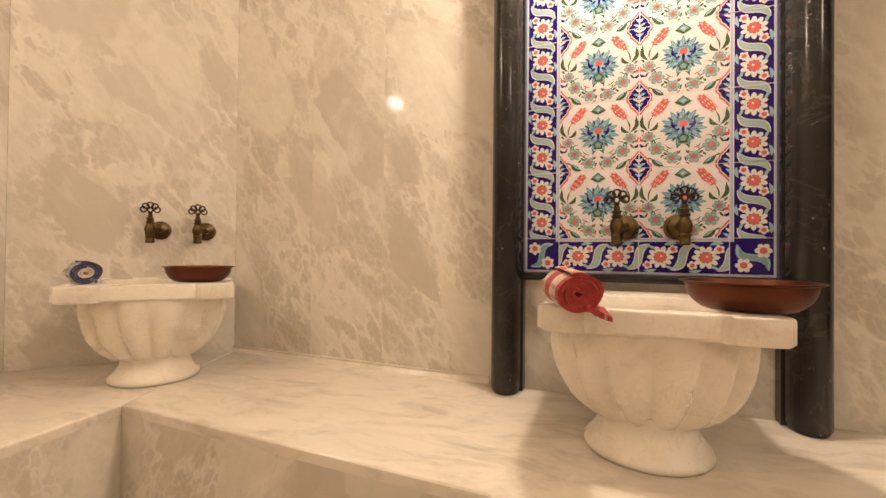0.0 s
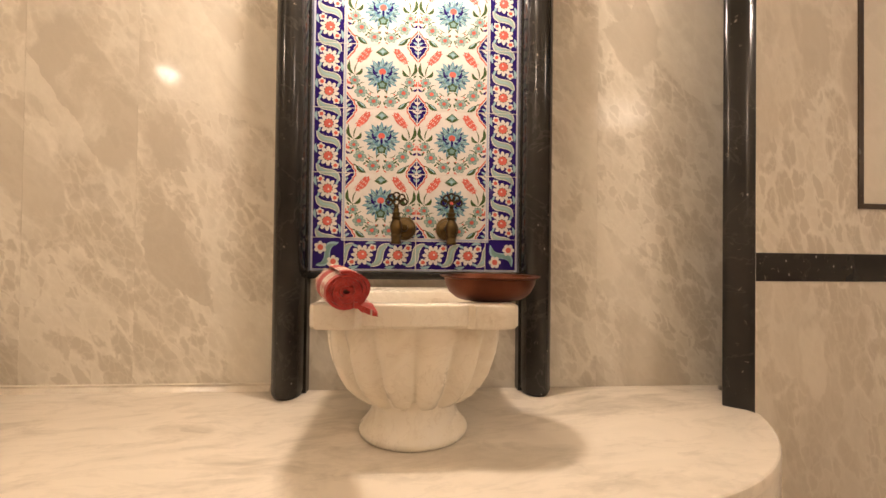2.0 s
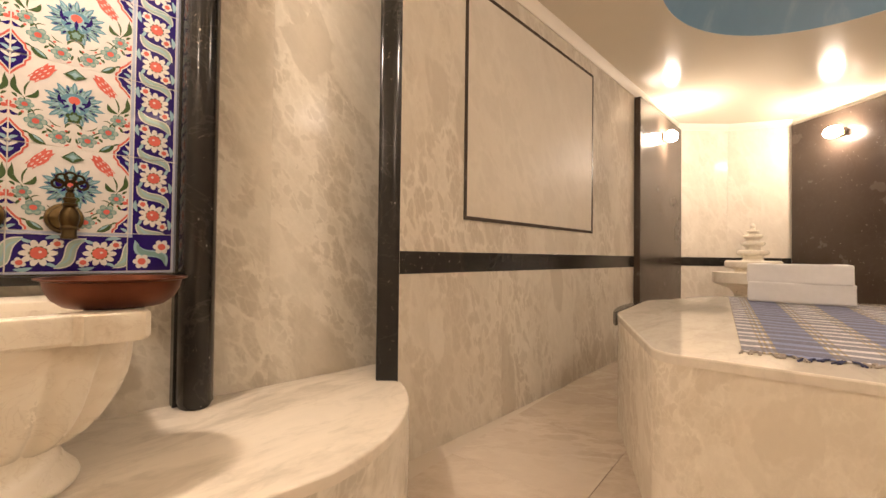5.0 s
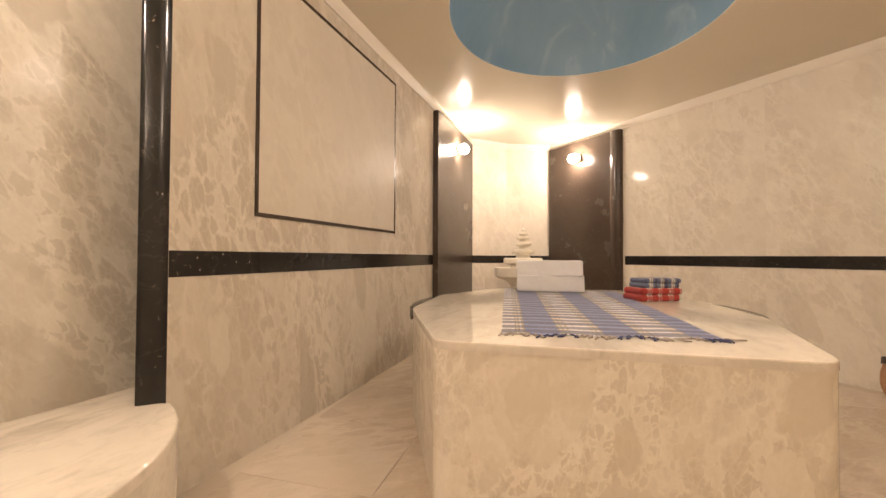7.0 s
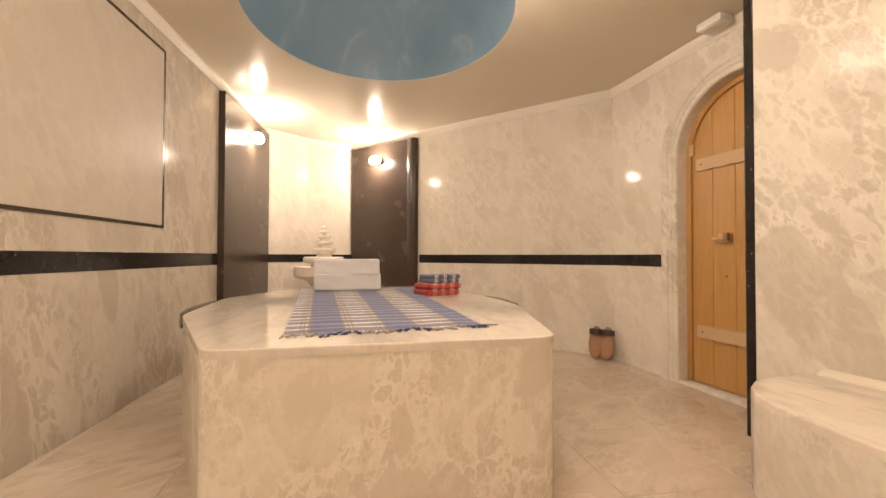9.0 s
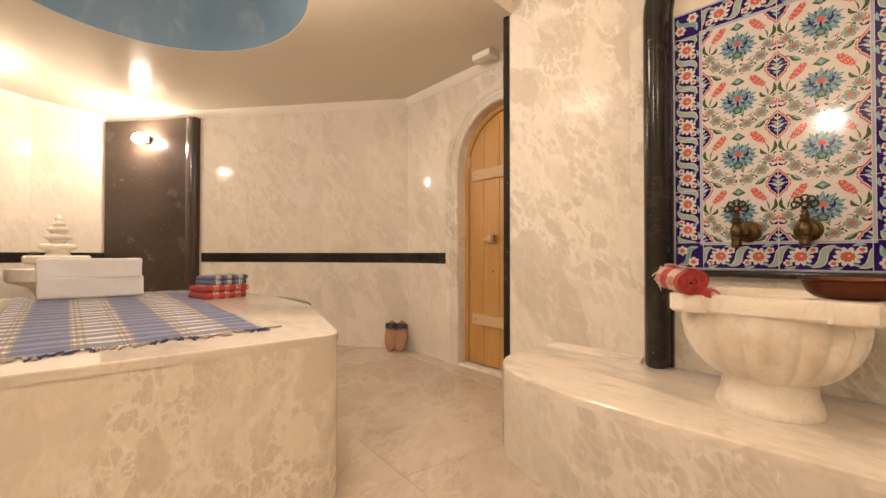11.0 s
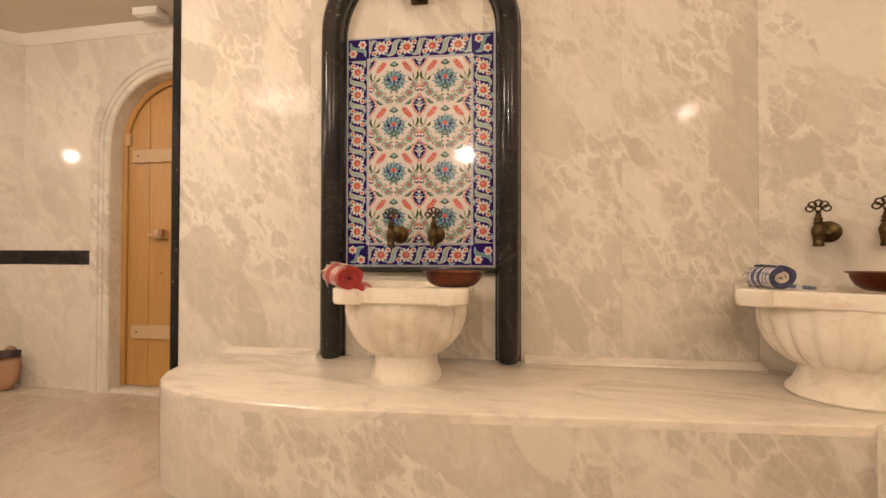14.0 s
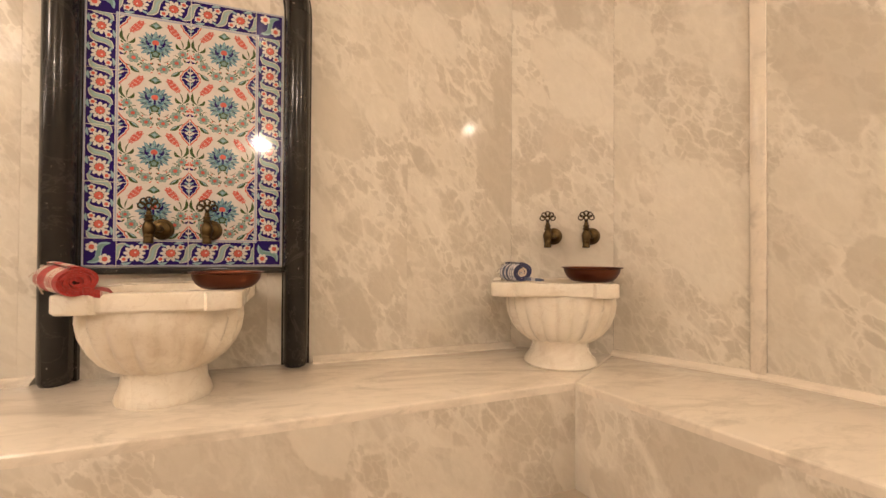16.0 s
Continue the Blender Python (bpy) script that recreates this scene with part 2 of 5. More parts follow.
G_WHITE = glaze("white_glaze", (0.675, 0.64, 0.61))
G_COBALT = glaze("cobalt_glaze", (0.020, 0.009, 0.12))
G_RED = glaze("red_glaze", (0.60, 0.13, 0.10))
G_TEAL = glaze("teal_glaze", (0.18, 0.30, 0.29))
G_BLUE = glaze("blue_glaze", (0.12, 0.26, 0.34))
G_GREEN = glaze("green_glaze", (0.06, 0.10, 0.04))
G_PALE = glaze("pale_blue_glaze", (0.29, 0.45, 0.52))
G_SAGE = glaze("sage_glaze", (0.33, 0.42, 0.37))
G_LILAC = glaze("lilac_glaze", (0.40, 0.44, 0.56))
GLAZES = [G_WHITE, G_COBALT, G_RED, G_TEAL, G_BLUE, G_GREEN, G_PALE, G_SAGE, G_LILAC]
WHITE_, COBALT_, RED_, TEAL_, BLUE_, GREEN_, PALE_, SAGE_, LILAC_ = range(9)


def metal(name, lo, hi, rough):
    k = Nodes(name)
    v = k.coords()
    a = k.noise(v, 18.0, 5, 0.65)
    k.bump(k.noise(v, 60.0, 3), 0.08, 0.002)
    return k.done(k.mix(a, lo, hi), k.ramp(a, [(0.3, GREY(rough)), (0.7, GREY(rough + 0.15))]), 1.0)


BRASS = metal("aged_brass", (0.035, 0.025, 0.012), (0.16, 0.105, 0.045), 0.3)
DARK_BRASS = metal("blackened_brass", (0.018, 0.012, 0.007), (0.085, 0.055, 0.025), 0.34)
COPPER = metal("tarnished_copper", (0.085, 0.030, 0.018), (0.19, 0.070, 0.040), 0.36)
IRON = metal("dark_iron", (0.05, 0.045, 0.04), (0.12, 0.10, 0.09), 0.45)


def wood(name, lo, hi, axis=(9, 9, 0.7), rough=0.4):
    k = Nodes(name)
    v = k.coords(axis, (0, 0, 0), 12.0)
    a = k.noise(v, 2.2, 8, 0.6, 1.2)
    b = k.noise(v, 9.0, 6, 0.6, 0.6)
    col = k.mix(k.mix(0.4, a, b), lo, hi)
    k.bump(b, 0.08, 0.003)
    return k.done(col, rough)


PINE = wood("varnished_pine", (0.36, 0.165, 0.036), (0.66, 0.40, 0.135))
BATTEN = wood("pale_raw_wood", (0.50, 0.33, 0.17), (0.66, 0.48, 0.29), (0.7, 9, 9), 0.55)
CLOG = wood("worn_clog_wood", (0.22, 0.10, 0.045), (0.44, 0.24, 0.12), (6, 6, 1), 0.5)
CLOG_BED = wood("worn_clog_footbed", (0.27, 0.13, 0.06), (0.46, 0.27, 0.145), (6, 6, 1), 0.55)


def striped_cloth(name, ground, stripes, checks, scale, laid=False):
    """Woven cotton: lengthwise bands with thin cross lines. stripes: (position, colour) steps over one repeat."""
    k = Nodes(name)
    v = k.coords()
    sep = k.n("ShaderNodeSeparateXYZ")
    k.l(k.n("ShaderNodeTexCoord").outputs["UV"] if laid else v, sep.inputs[0])

    def saw(sock, size):
        d = k.n("ShaderNodeMath", operation="MULTIPLY")
        d.inputs[1].default_value = 1.0 / size
        k.l(sock, d.inputs[0])
        f = k.n("ShaderNodeMath", operation="FRACT")
        k.l(d.outputs[0], f.inputs[0])
        return f.outputs[0]

    def steps(fac, stops):
        nd = k.n("ShaderNodeValToRGB")
        nd.color_ramp.interpolation = "CONSTANT"
        e = nd.color_ramp.elements
        while len(e) < len(stops):
            e.new(0.5)
        for el, (p, c) in zip(e, stops):
            el.position = p
            el.color = (*c, 1)
        k.l(fac, nd.inputs["Fac"])
        return nd.outputs["Color"]

    col = steps(saw(sep.outputs[1], scale[1]), stripes)
    mask = steps(saw(sep.outputs[0], scale[0]), [(0.0, GREY(0.0)), *[(p, GREY(v)) for p, v in checks]])
    col = k.mix(mask, col, ground)
    weave = k.noise(v, 420.0, 2)
    col = k.mix(k.ramp(weave, [(0.35, GREY(0.25)), (0.65, GREY(0))]), col, (0.25, 0.23, 0.22))
    worn = k.ramp(k.noise(v, 75.0, 4, 0.7), [(0.36, GREY(0.55)), (0.58, GREY(0))])
    col = k.mix(worn, col, k.mix(1.0, col, GREY(0.45), "MULTIPLY"))
    k.bump(k.noise(v, 300.0, 2), 0.3, 0.002)
    k.b.inputs["Sheen Weight"].default_value = 0.15
    return k.done(col, 0.85, 0, 0.2)


C_CREAM, C_SLATE = (0.68, 0.60, 0.50), (0.13, 0.16, 0.26)
C_WHITE, C_BLUE, C_NAVY, C_GOLD, C_RED = (0.76, 0.73, 0.74), (0.22, 0.27, 0.50), (0.05, 0.05, 0.11), (0.58, 0.46, 0.25), (0.43, 0.024, 0.017)
MAT_CLOTH = striped_cloth(
    "blue_striped_cotton", (0.085, 0.088, 0.15),
    [(0.0, C_BLUE), (0.44, C_GOLD), (0.47, C_WHITE), (0.50, C_GOLD), (0.525, C_WHITE), (0.55, C_GOLD), (0.57, C_WHITE), (0.86, C_GOLD), (0.89, C_WHITE), (0.92, C_GOLD), (0.95, C_WHITE), (0.97, C_GOLD)],
    ((0.10, 0.82), (0.46, 0.0), (0.60, 0.76), (0.90, 0.0)), (0.20, 0.30), True)
RED_CLOTH = striped_cloth(
    "red_striped_cotton", C_RED, [(0.0, C_RED), (0.46, C_CREAM), (0.54, C_RED), (0.565, C_CREAM), (0.64, C_RED), (0.665, C_CREAM), (0.74, C_RED), (0.765, C_CREAM), (0.86, C_CREAM), (0.97, C_RED)],
    ((0.40, 0.55), (0.50, 0.0), (0.58, 0.55), (0.68, 0.0)), (0.034, 0.096))
BLUE_CLOTH = striped_cloth(
    "navy_striped_cotton", C_SLATE, [(0.0, C_SLATE), (0.10, C_WHITE), (0.20, C_SLATE), (0.34, C_NAVY), (0.40, C_WHITE), (0.55, C_SLATE), (0.60, C_WHITE), (0.72, C_SLATE), (0.77, C_WHITE), (0.90, C_NAVY)],
    ((0.42, 0.5), (0.55, 0.0)), (0.028, 0.085))
RED_FOLD = striped_cloth("red_block_striped_cotton", C_RED, [(0.0, C_CREAM), (0.05, C_RED), (0.09, C_CREAM), (0.17, C_RED), (0.45, C_CREAM), (0.50, C_RED), (0.53, C_CREAM), (0.58, C_RED), (0.61, C_CREAM), (0.69, C_RED)],
    ((0.80, 0.75), (0.92, 0.0)), (0.05, 0.165))
BLUE_FOLD = striped_cloth("navy_block_striped_cotton", C_SLATE, [(0.0, C_CREAM), (0.04, C_SLATE), (0.08, C_CREAM), (0.15, C_SLATE), (0.32, C_NAVY), (0.40, C_SLATE), (0.50, C_CREAM), (0.55, C_SLATE), (0.58, C_CREAM), (0.66, C_SLATE), (0.84, C_NAVY)],
    ((0.80, 0.7), (0.92, 0.0)), (0.05, 0.17))


def terry():
    k = Nodes("white_terry_cotton")
    v = k.coords()
    k.bump(k.noise(v, 160.0, 4, 0.7), 0.5, 0.004)
    k.b.inputs["Sheen Weight"].default_value = 0.3
    return k.done(k.mix(k.noise(v, 30.0, 4), (0.76, 0.74, 0.73), (0.84, 0.82, 0.81)), 0.95, 0, 0.1)


TERRY = terry()
FRINGE = Nodes("cotton_fringe").done((0.36, 0.31, 0.27), 0.9)
FRINGE_NAVY = Nodes("navy_cotton_fringe").done((0.05, 0.055, 0.12), 0.9)
FRINGE_PALE = Nodes("pale_cotton_fringe").done((0.62, 0.52, 0.42), 0.9)
DARK_GAP = Nodes("mortar").done((0.50, 0.43, 0.35), 0.9)
GROUT = Nodes("tile_grout").done((0.62, 0.57, 0.49), 0.8)
LEATHER = Nodes("dark_leather_strap").done((0.03, 0.02, 0.016), 0.5)
PLASTIC = Nodes("white_plastic").done((0.72, 0.68, 0.6), 0.4)


def glowing(name, strength):
    k = Nodes(name)
    k.b.inputs["Emission Color"].default_value = (*LAMP_COLOUR, 1)
    k.b.inputs["Emission Strength"].default_value = strength
    return k.done((0.8, 0.8, 0.8), 0.3)


GLOW_N, GLOW_W, GLOW_FAR, GLOW_S, GLOW_FILL = (glowing("lit_lamp_glass", v) for v in (NORTH_LAMP, WEST_LAMP, FAR_LAMPS, SOUTH_LAMP, FILL_LIGHT))

# ---- mesh helpers ----


def finish(bm, name, mats, sharp=35, smooth=True):
    me = bpy.data.meshes.new(name)
    bm.normal_update()
    bm.to_mesh(me)
    bm.free()
    for m in mats if isinstance(mats, (list, tuple)) else [mats]:
        me.materials.append(m)
    if smooth:
        me.shade_smooth()
        me.set_sharp_from_angle(angle=radians(sharp))
    return me


def part(name, bm, material, parent=None, label="", sharp=35, smooth=True):
    """One bmesh as one object, under parent if there is one."""
    ob = new(name, finish(bm, name, material, sharp, smooth))
    if parent is not None:
        ob.parent = parent
    if label:
        ob["label"] = label
    return ob


def thing(name, m, label, category, group=""):
    ob = new(name)
    ob.matrix_basis = m
    ob.empty_display_size = 0.05
    return tagged(ob, label, category, group)


def xform(bm, m):
    bmesh.ops.transform(bm, matrix=m, verts=bm.verts)
    return bm


def box(sx, sy, sz, m=None, bevel=0.0, seg=2):
    bm = bmesh.new()
    bmesh.ops.create_cube(bm, size=1, matrix=Matrix.Diagonal((sx, sy, sz, 1)))
    if bevel:
        bmesh.ops.bevel(bm, geom=bm.edges[:], offset=bevel, segments=seg, affect="EDGES", profile=0.5)
    return xform(bm, m) if m is not None else bm


def prism(points, z0, z1, bevel=0.0, seg=3):
    """An upright prism over a plan outline, its upper rim rounded by bevel."""
    bm = bmesh.new()
    lo = [bm.verts.new((x, y, z0)) for x, y in points]
    hi = [bm.verts.new((x, y, z1)) for x, y in points]
    n = len(points)
    for i in range(n):
        bm.faces.new((lo[i], lo[(i + 1) % n], hi[(i + 1) % n], hi[i]))
    bm.faces.new(hi)
    bm.faces.new(lo[::-1])
    bmesh.ops.recalc_face_normals(bm, faces=bm.faces[:])
    if bevel:
        top = [e for e in bm.edges if all(abs(v.co.z - z1) < 1e-6 for v in e.verts)]
        bmesh.ops.bevel(bm, geom=top, offset=bevel, segments=seg, affect="EDGES", profile=0.5, clamp_overlap=True)
    return bm


def lathe(profile, n=32, ripple=None):
    """A turned body from (radius, height) pairs; ripple(angle, height) scales the radius."""
    bm = bmesh.new()
    rings = []
    for r, z in profile:
        if r < 1e-5:
            rings.append([bm.verts.new((0, 0, z))])
            continue
        ring = []
        for i in range(n):
            a = 2 * math.pi * i / n
            s = ripple(a, z) if ripple else 1.0
            ring.append(bm.verts.new((r * s * math.cos(a), r * s * math.sin(a), z)))
        rings.append(ring)
    for a, b in zip(rings, rings[1:]):
        for i in range(n):
            j = (i + 1) % n
            if len(a) == 1 and len(b) == 1:
                continue
            if len(a) == 1:
                bm.faces.new((a[0], b[j], b[i]))
            elif len(b) == 1:
                bm.faces.new((a[i], a[j], b[0]))
            else:
                bm.faces.new((a[i], a[j], b[j], b[i]))
    bmesh.ops.recalc_face_normals(bm, faces=bm.faces[:])
    return bm


def tube(points, radius, n=10, taper=None):
    """A round bar along a line of points."""
    bm = bmesh.new()
    pts = [Vector(p) for p in points]
    rings = []
    for i, p in enumerate(pts):
        d = (pts[min(i + 1, len(pts) - 1)] - pts[max(i - 1, 0)]).normalized()
        q = d.to_track_quat("Z", "Y").to_matrix()
        r = radius * (taper[i] if taper else 1)
        rings.append([bm.verts.new(p + q @ Vector((r * math.cos(2 * math.pi * k / n), r * math.sin(2 * math.pi * k / n), 0))) for k in range(n)])
    for a, b in zip(rings, rings[1:]):
        for k in range(n):
            bm.faces.new((a[k], a[(k + 1) % n], b[(k + 1) % n], b[k]))
    bm.faces.new(rings[0][::-1])
    bm.faces.new(rings[-1])
    bmesh.ops.recalc_face_normals(bm, faces=bm.faces[:])
    return bm


def ring(radius, wire, n=14, k=6):
    """A thin closed loop in the xz plane."""
    bm = bmesh.new()
    grid = []
    for i in range(n):
        a = 2 * math.pi * i / n
        row = []
        for j in range(k):
            b = 2 * math.pi * j / k
            r = radius + wire * math.cos(b)
            row.append(bm.verts.new((r * math.cos(a), wire * math.sin(b), r * math.sin(a))))
        grid.append(row)
    for i in range(n):
        for j in range(k):
            bm.faces.new((grid[i][j], grid[(i + 1) % n][j], grid[(i + 1) % n][(j + 1) % k], grid[i][(j + 1) % k]))
    bmesh.ops.recalc_face_normals(bm, faces=bm.faces[:])
    return bm


def joined(*bms):
    out = bmesh.new()
    for b in bms:
        me = bpy.data.meshes.new("tmp")
        b.to_mesh(me)
        b.free()
        out.from_mesh(me)
        bpy.data.meshes.remove(me)
    return out


# ---- the large structure ----
CEIL, BAY_CEIL, BENCH_Z, TABLE_Z = 2.41, 2.95, 0.339, 0.57
INSIDE = Vector((1.2, -0.2, 0))


def wall_frame(p, q):
    """The pose of a wall: x runs along its foot, y points out of the room, z up."""
    p, q = Vector((*p, 0)), Vector((*q, 0))
    d = (q - p).normalized()
    n = Vector((d.y, -d.x, 0))
    if n.dot(INSIDE - p) > 0:
        p, q = q, p
        d = -d
        n = -n
    m = Matrix(((d.x, n.x, 0, p.x), (d.y, n.y, 0, p.y), (0, 0, 1, 0), (0, 0, 0, 1)))
    return m, (q - p).length


def slab_bm(x0, x1, z0, z1, depth=0.02, chamfer=0.0005):
    bm = bmesh.new()
    c = chamfer
    f = [bm.verts.new(v) for v in ((x0 + c, 0, z0 + c), (x1 - c, 0, z0 + c), (x1 - c, 0, z1 - c), (x0 + c, 0, z1 - c))]
    s = [bm.verts.new(v) for v in ((x0, c, z0), (x1, c, z0), (x1, c, z1), (x0, c, z1))]
    b = [bm.verts.new(v) for v in ((x0, depth, z0), (x1, depth, z0), (x1, depth, z1), (x0, depth, z1))]
    bm.faces.new(f)
    for i in range(4):
        j = (i + 1) % 4
        bm.faces.new((s[i], s[j], f[j], f[i]))
        bm.faces.new((b[i], b[j], s[j], s[i]))
    bm.faces.new(b[::-1])
    bmesh.ops.recalc_face_normals(bm, faces=bm.faces[:])
    return bm


SLABS = []
FOOT = -0.20    # walls and fixed stone run down past the sloping floor


def wall(name, p, q, cuts, label, rows=None, material=None, thick=0.14, inset=0.0, high=CEIL):
    """A wall of marble slabs on a backing. cuts: where along the wall the upright joints are."""
    m, length = wall_frame(p, q)
    back = new(name, finish(box(length - 2 * inset, thick, high - FOOT, pose(length / 2, 0.021 + thick / 2, (high + FOOT) / 2)), name, DARK_GAP, smooth=False))
    back.matrix_basis = m
    tagged(back, label, "wall", kind="structure")
    edges = [0.0, *[c for c in cuts if 0 < c < length], length]
    for z0, z1 in rows or ((FOOT, high),):
        for a, b in zip(edges, edges[1:]):
            SLABS.append((back, a + 0.0001, b - 0.0001, z0 + 0.0001, z1 - 0.0001, material or WALL_MARBLE))
    return back, m, length


W1A, W1B = (-1.657, 2.077), (1.563, 1.665)
L_A, L_B = (1.425, 1.372), (5.50, 1.0757)
F_1, F_2, R_A, R_B = (5.88, 0.62), (6.083, 0.06), (6.09, 0.0316), (3.62, -2.345)
D_B = (1.2, -2.5093)
W2A, W2B = (2.04, -2.078), (-0.95, -2.4555)
A_B, B_B, C_B, K_1, K_2 = (-1.42, -2.17), (-1.79, -1.67), (-2.15, -0.83), (-2.32, 0.1), (-2.32, 1.478)
CREAM = "cream and grey polished marble slab wall"
BAND0, BAND1 = 0.790, 0.888

wall("wall_north", W1A, W1B, (0.55, 1.20, 1.50, 2.35, 2.75), CREAM, high=BAY_CEIL)
wall("wall_south", W2A, W2B, (0.62, 1.30, 1.80, 2.22), CREAM, high=BAY_CEIL)
wall("wall_east_north", (1.3975, 1.3741), L_B, (0.82, 1.67, 2.52, 3.37), CREAM, ((FOOT, 0.84), (0.84, CEIL)), SOFT_MARBLE, inset=0.25)
wall("wall_east_facet", L_B, F_1, (0.33,), CREAM, material=BAY_MARBLE)
wall("wall_east", F_1, (6.095, 0.035), (0.3,), CREAM, material=BAY_MARBLE)
wall("wall_east_south", R_A, R_B, (0.9, 1.75, 2.6), CREAM, ((FOOT, 0.84), (0.84, CEIL)), EAST_MARBLE)
HONED = "cream and grey honed marble slab wall"
wall("wall_west_south_facet", W2B, A_B, (), HONED, material=HONED_MARBLE, high=BAY_CEIL)
wall("wall_west_south", A_B, B_B, (), HONED, material=HONED_MARBLE, high=BAY_CEIL)
wall("wall_west_return", B_B, C_B, (0.45,), HONED, material=HONED_MARBLE, high=BAY_CEIL)
wall("wall_west_bay", C_B, K_1, (), HONED, material=HONED_MARBLE, high=BAY_CEIL)
wall("wall_west", K_1, K_2, (0.7,), HONED, material=HONED_MARBLE, high=BAY_CEIL)
wall("wall_west_north_facet", K_2, W1A, (), HONED, material=HONED_MARBLE, high=BAY_CEIL)


# pale bead on the corner of the west walls
bead = part("trim_corner", box(0.060, 0.020, BAY_CEIL - 0.34, pose(B_B[0] + 0.012, B_B[1] + 0.006, (BAY_CEIL + 0.34) / 2, 0, 0, -60), 0.006), BENCH_MARBLE)
tagged(bead, "narrow pale marble strip in the corner between two walls", "trim", kind="structure")

# door wall: three pieces round an arched opening
DOOR_M, DOOR_LEN = wall_frame(R_B, D_B)


def along_door(x):
    """Distance along the door wall's frame of the place with world x."""
    inv = DOOR_M.inverted()
    y = R_B[1] + (x - R_B[0]) * (D_B[1] - R_B[1]) / (D_B[0] - R_B[0])
    return (inv @ Vector((x, y, 0))).x


DC = along_door(2.425)
HALF, SPRING = 0.470, 1.60


def arch_points(half, spring, n=24, rise=None):
    rise = half if rise is None else rise
    return [(half * math.cos(math.pi * i / n), spring + rise * math.sin(math.pi * i / n)) for i in range(n + 1)]


def arched_wall():
    bm = bmesh.new()
    x0, x1 = 0.0, DOOR_LEN
    a = arch_points(HALF, SPRING)
    right = [(DC + HALF, FOOT), (x1, FOOT), (x1, CEIL), (DC, CEIL)] + [(DC + x, z) for x, z in a[:13]][::-1]
    left = [(DC - HALF, FOOT)] + [(DC + x, z) for x, z in a[12:]][::-1] + [(DC, CEIL), (x0, CEIL), (x0, FOOT)]
    for loop in (right, left):
        f = [bm.verts.new((x, 0.0, z)) for x, z in loop]
        b = [bm.verts.new((x, 0.16, z)) for x, z in loop]
        bm.faces.new(f)
        bm.faces.new(b[::-1])
        for i in range(len(loop)):
            j = (i + 1) % len(loop)
            bm.faces.new((f[i], f[j], b[j], b[i]))
    bmesh.ops.remove_doubles(bm, verts=bm.verts[:], dist=1e-5)
    bmesh.ops.recalc_face_normals(bm, faces=bm.faces[:])
    return bm


door_wall = part("wall_door", arched_wall(), EAST_MARBLE, smooth=False)
door_wall.matrix_basis = DOOR_M
tagged(door_wall, "cream polished marble wall with an arched doorway", "wall", kind="structure")
door_back = new("wall_behind_door", finish(box(DOOR_LEN, 0.05, CEIL - FOOT, pose(DOOR_LEN / 2, 0.19, (CEIL + FOOT) / 2)), "wall_behind_door", DARK_GAP, smooth=False))
door_back.matrix_basis = DOOR_M
tagged(door_back, "plain wall closing the doorway behind the door", "wall", kind="structure")

# end of the cross wall beside the door, and its black edging
jamb = part("wall_end", prism([(2.04, -2.09), (2.035, -2.26), (1.90, -2.27), (1.9, -2.1)], FOOT, CEIL), WALL_MARBLE)
closing = part("wall_passage_end", prism([(1.25, -2.20), (1.25, -2.60), (1.20, -2.60), (1.20, -2.20)], FOOT, CEIL), WALL_MARBLE)
tagged(closing, "plain marble wall closing the gap behind the cross wall", "wall", kind="structure")
tagged(jamb, "cream marble end of the cross wall", "wall", kind="structure")
edge = part("trim_south", prism([(1.999, -2.0829), (2.002, -2.073), (2.036, -2.066), (2.046, -2.072), (2.050, -2.10), (2.046, -2.20), (2.0415, -2.0785)], FOOT, CEIL), BLACK)
tagged(edge, "black marble edging on the end of the wall", "trim", kind="structure")
pil = part("trim_north", prism([(1.56, 1.6655), (1.348, 1.457), (1.348, 1.449), (1.355, 1.439), (1.378, 1.412), (1.388, 1.402), (1.394, 1.390), (1.397, 1.3744), (1.46, 1.385), (1.64, 1.52), (1.64, 1.6655)], FOOT, CEIL), BLACK)
tagged(pil, "black polished marble pilaster at the wall corner", "trim", kind="structure")


# floor: marble tiles laid square, falling a little to the south
floor = new("floor", finish(box(9.6, 6.4, 0.16, pose(1.9, 0, -0.0885)), "floor", DARK_GAP, smooth=False))
floor.matrix_basis = Matrix.Translation((2.5, 1.3, 0)) @ Matrix.Rotation(math.atan(0.020), 4, "X") @ Matrix.Rotation(-math.atan(0.010), 4, "Y") @ Matrix.Translation((-2.5, -1.3, 0))
tagged(floor, "beige marble tile floor falling gently towards the drain, with thin joints", "floor", kind="structure")

# ceiling with an oval opening under a dome
DOME_C, DOME_A, DOME_B = (2.912, -0.18), 0.94, 0.857


# line on which the low ceiling ends and the higher bay begins
SPLIT_A, SPLIT_B = (1.36, 1.75), (2.05, -2.50)
SPLIT_D = (SPLIT_B[0] - SPLIT_A[0], SPLIT_B[1] - SPLIT_A[1])


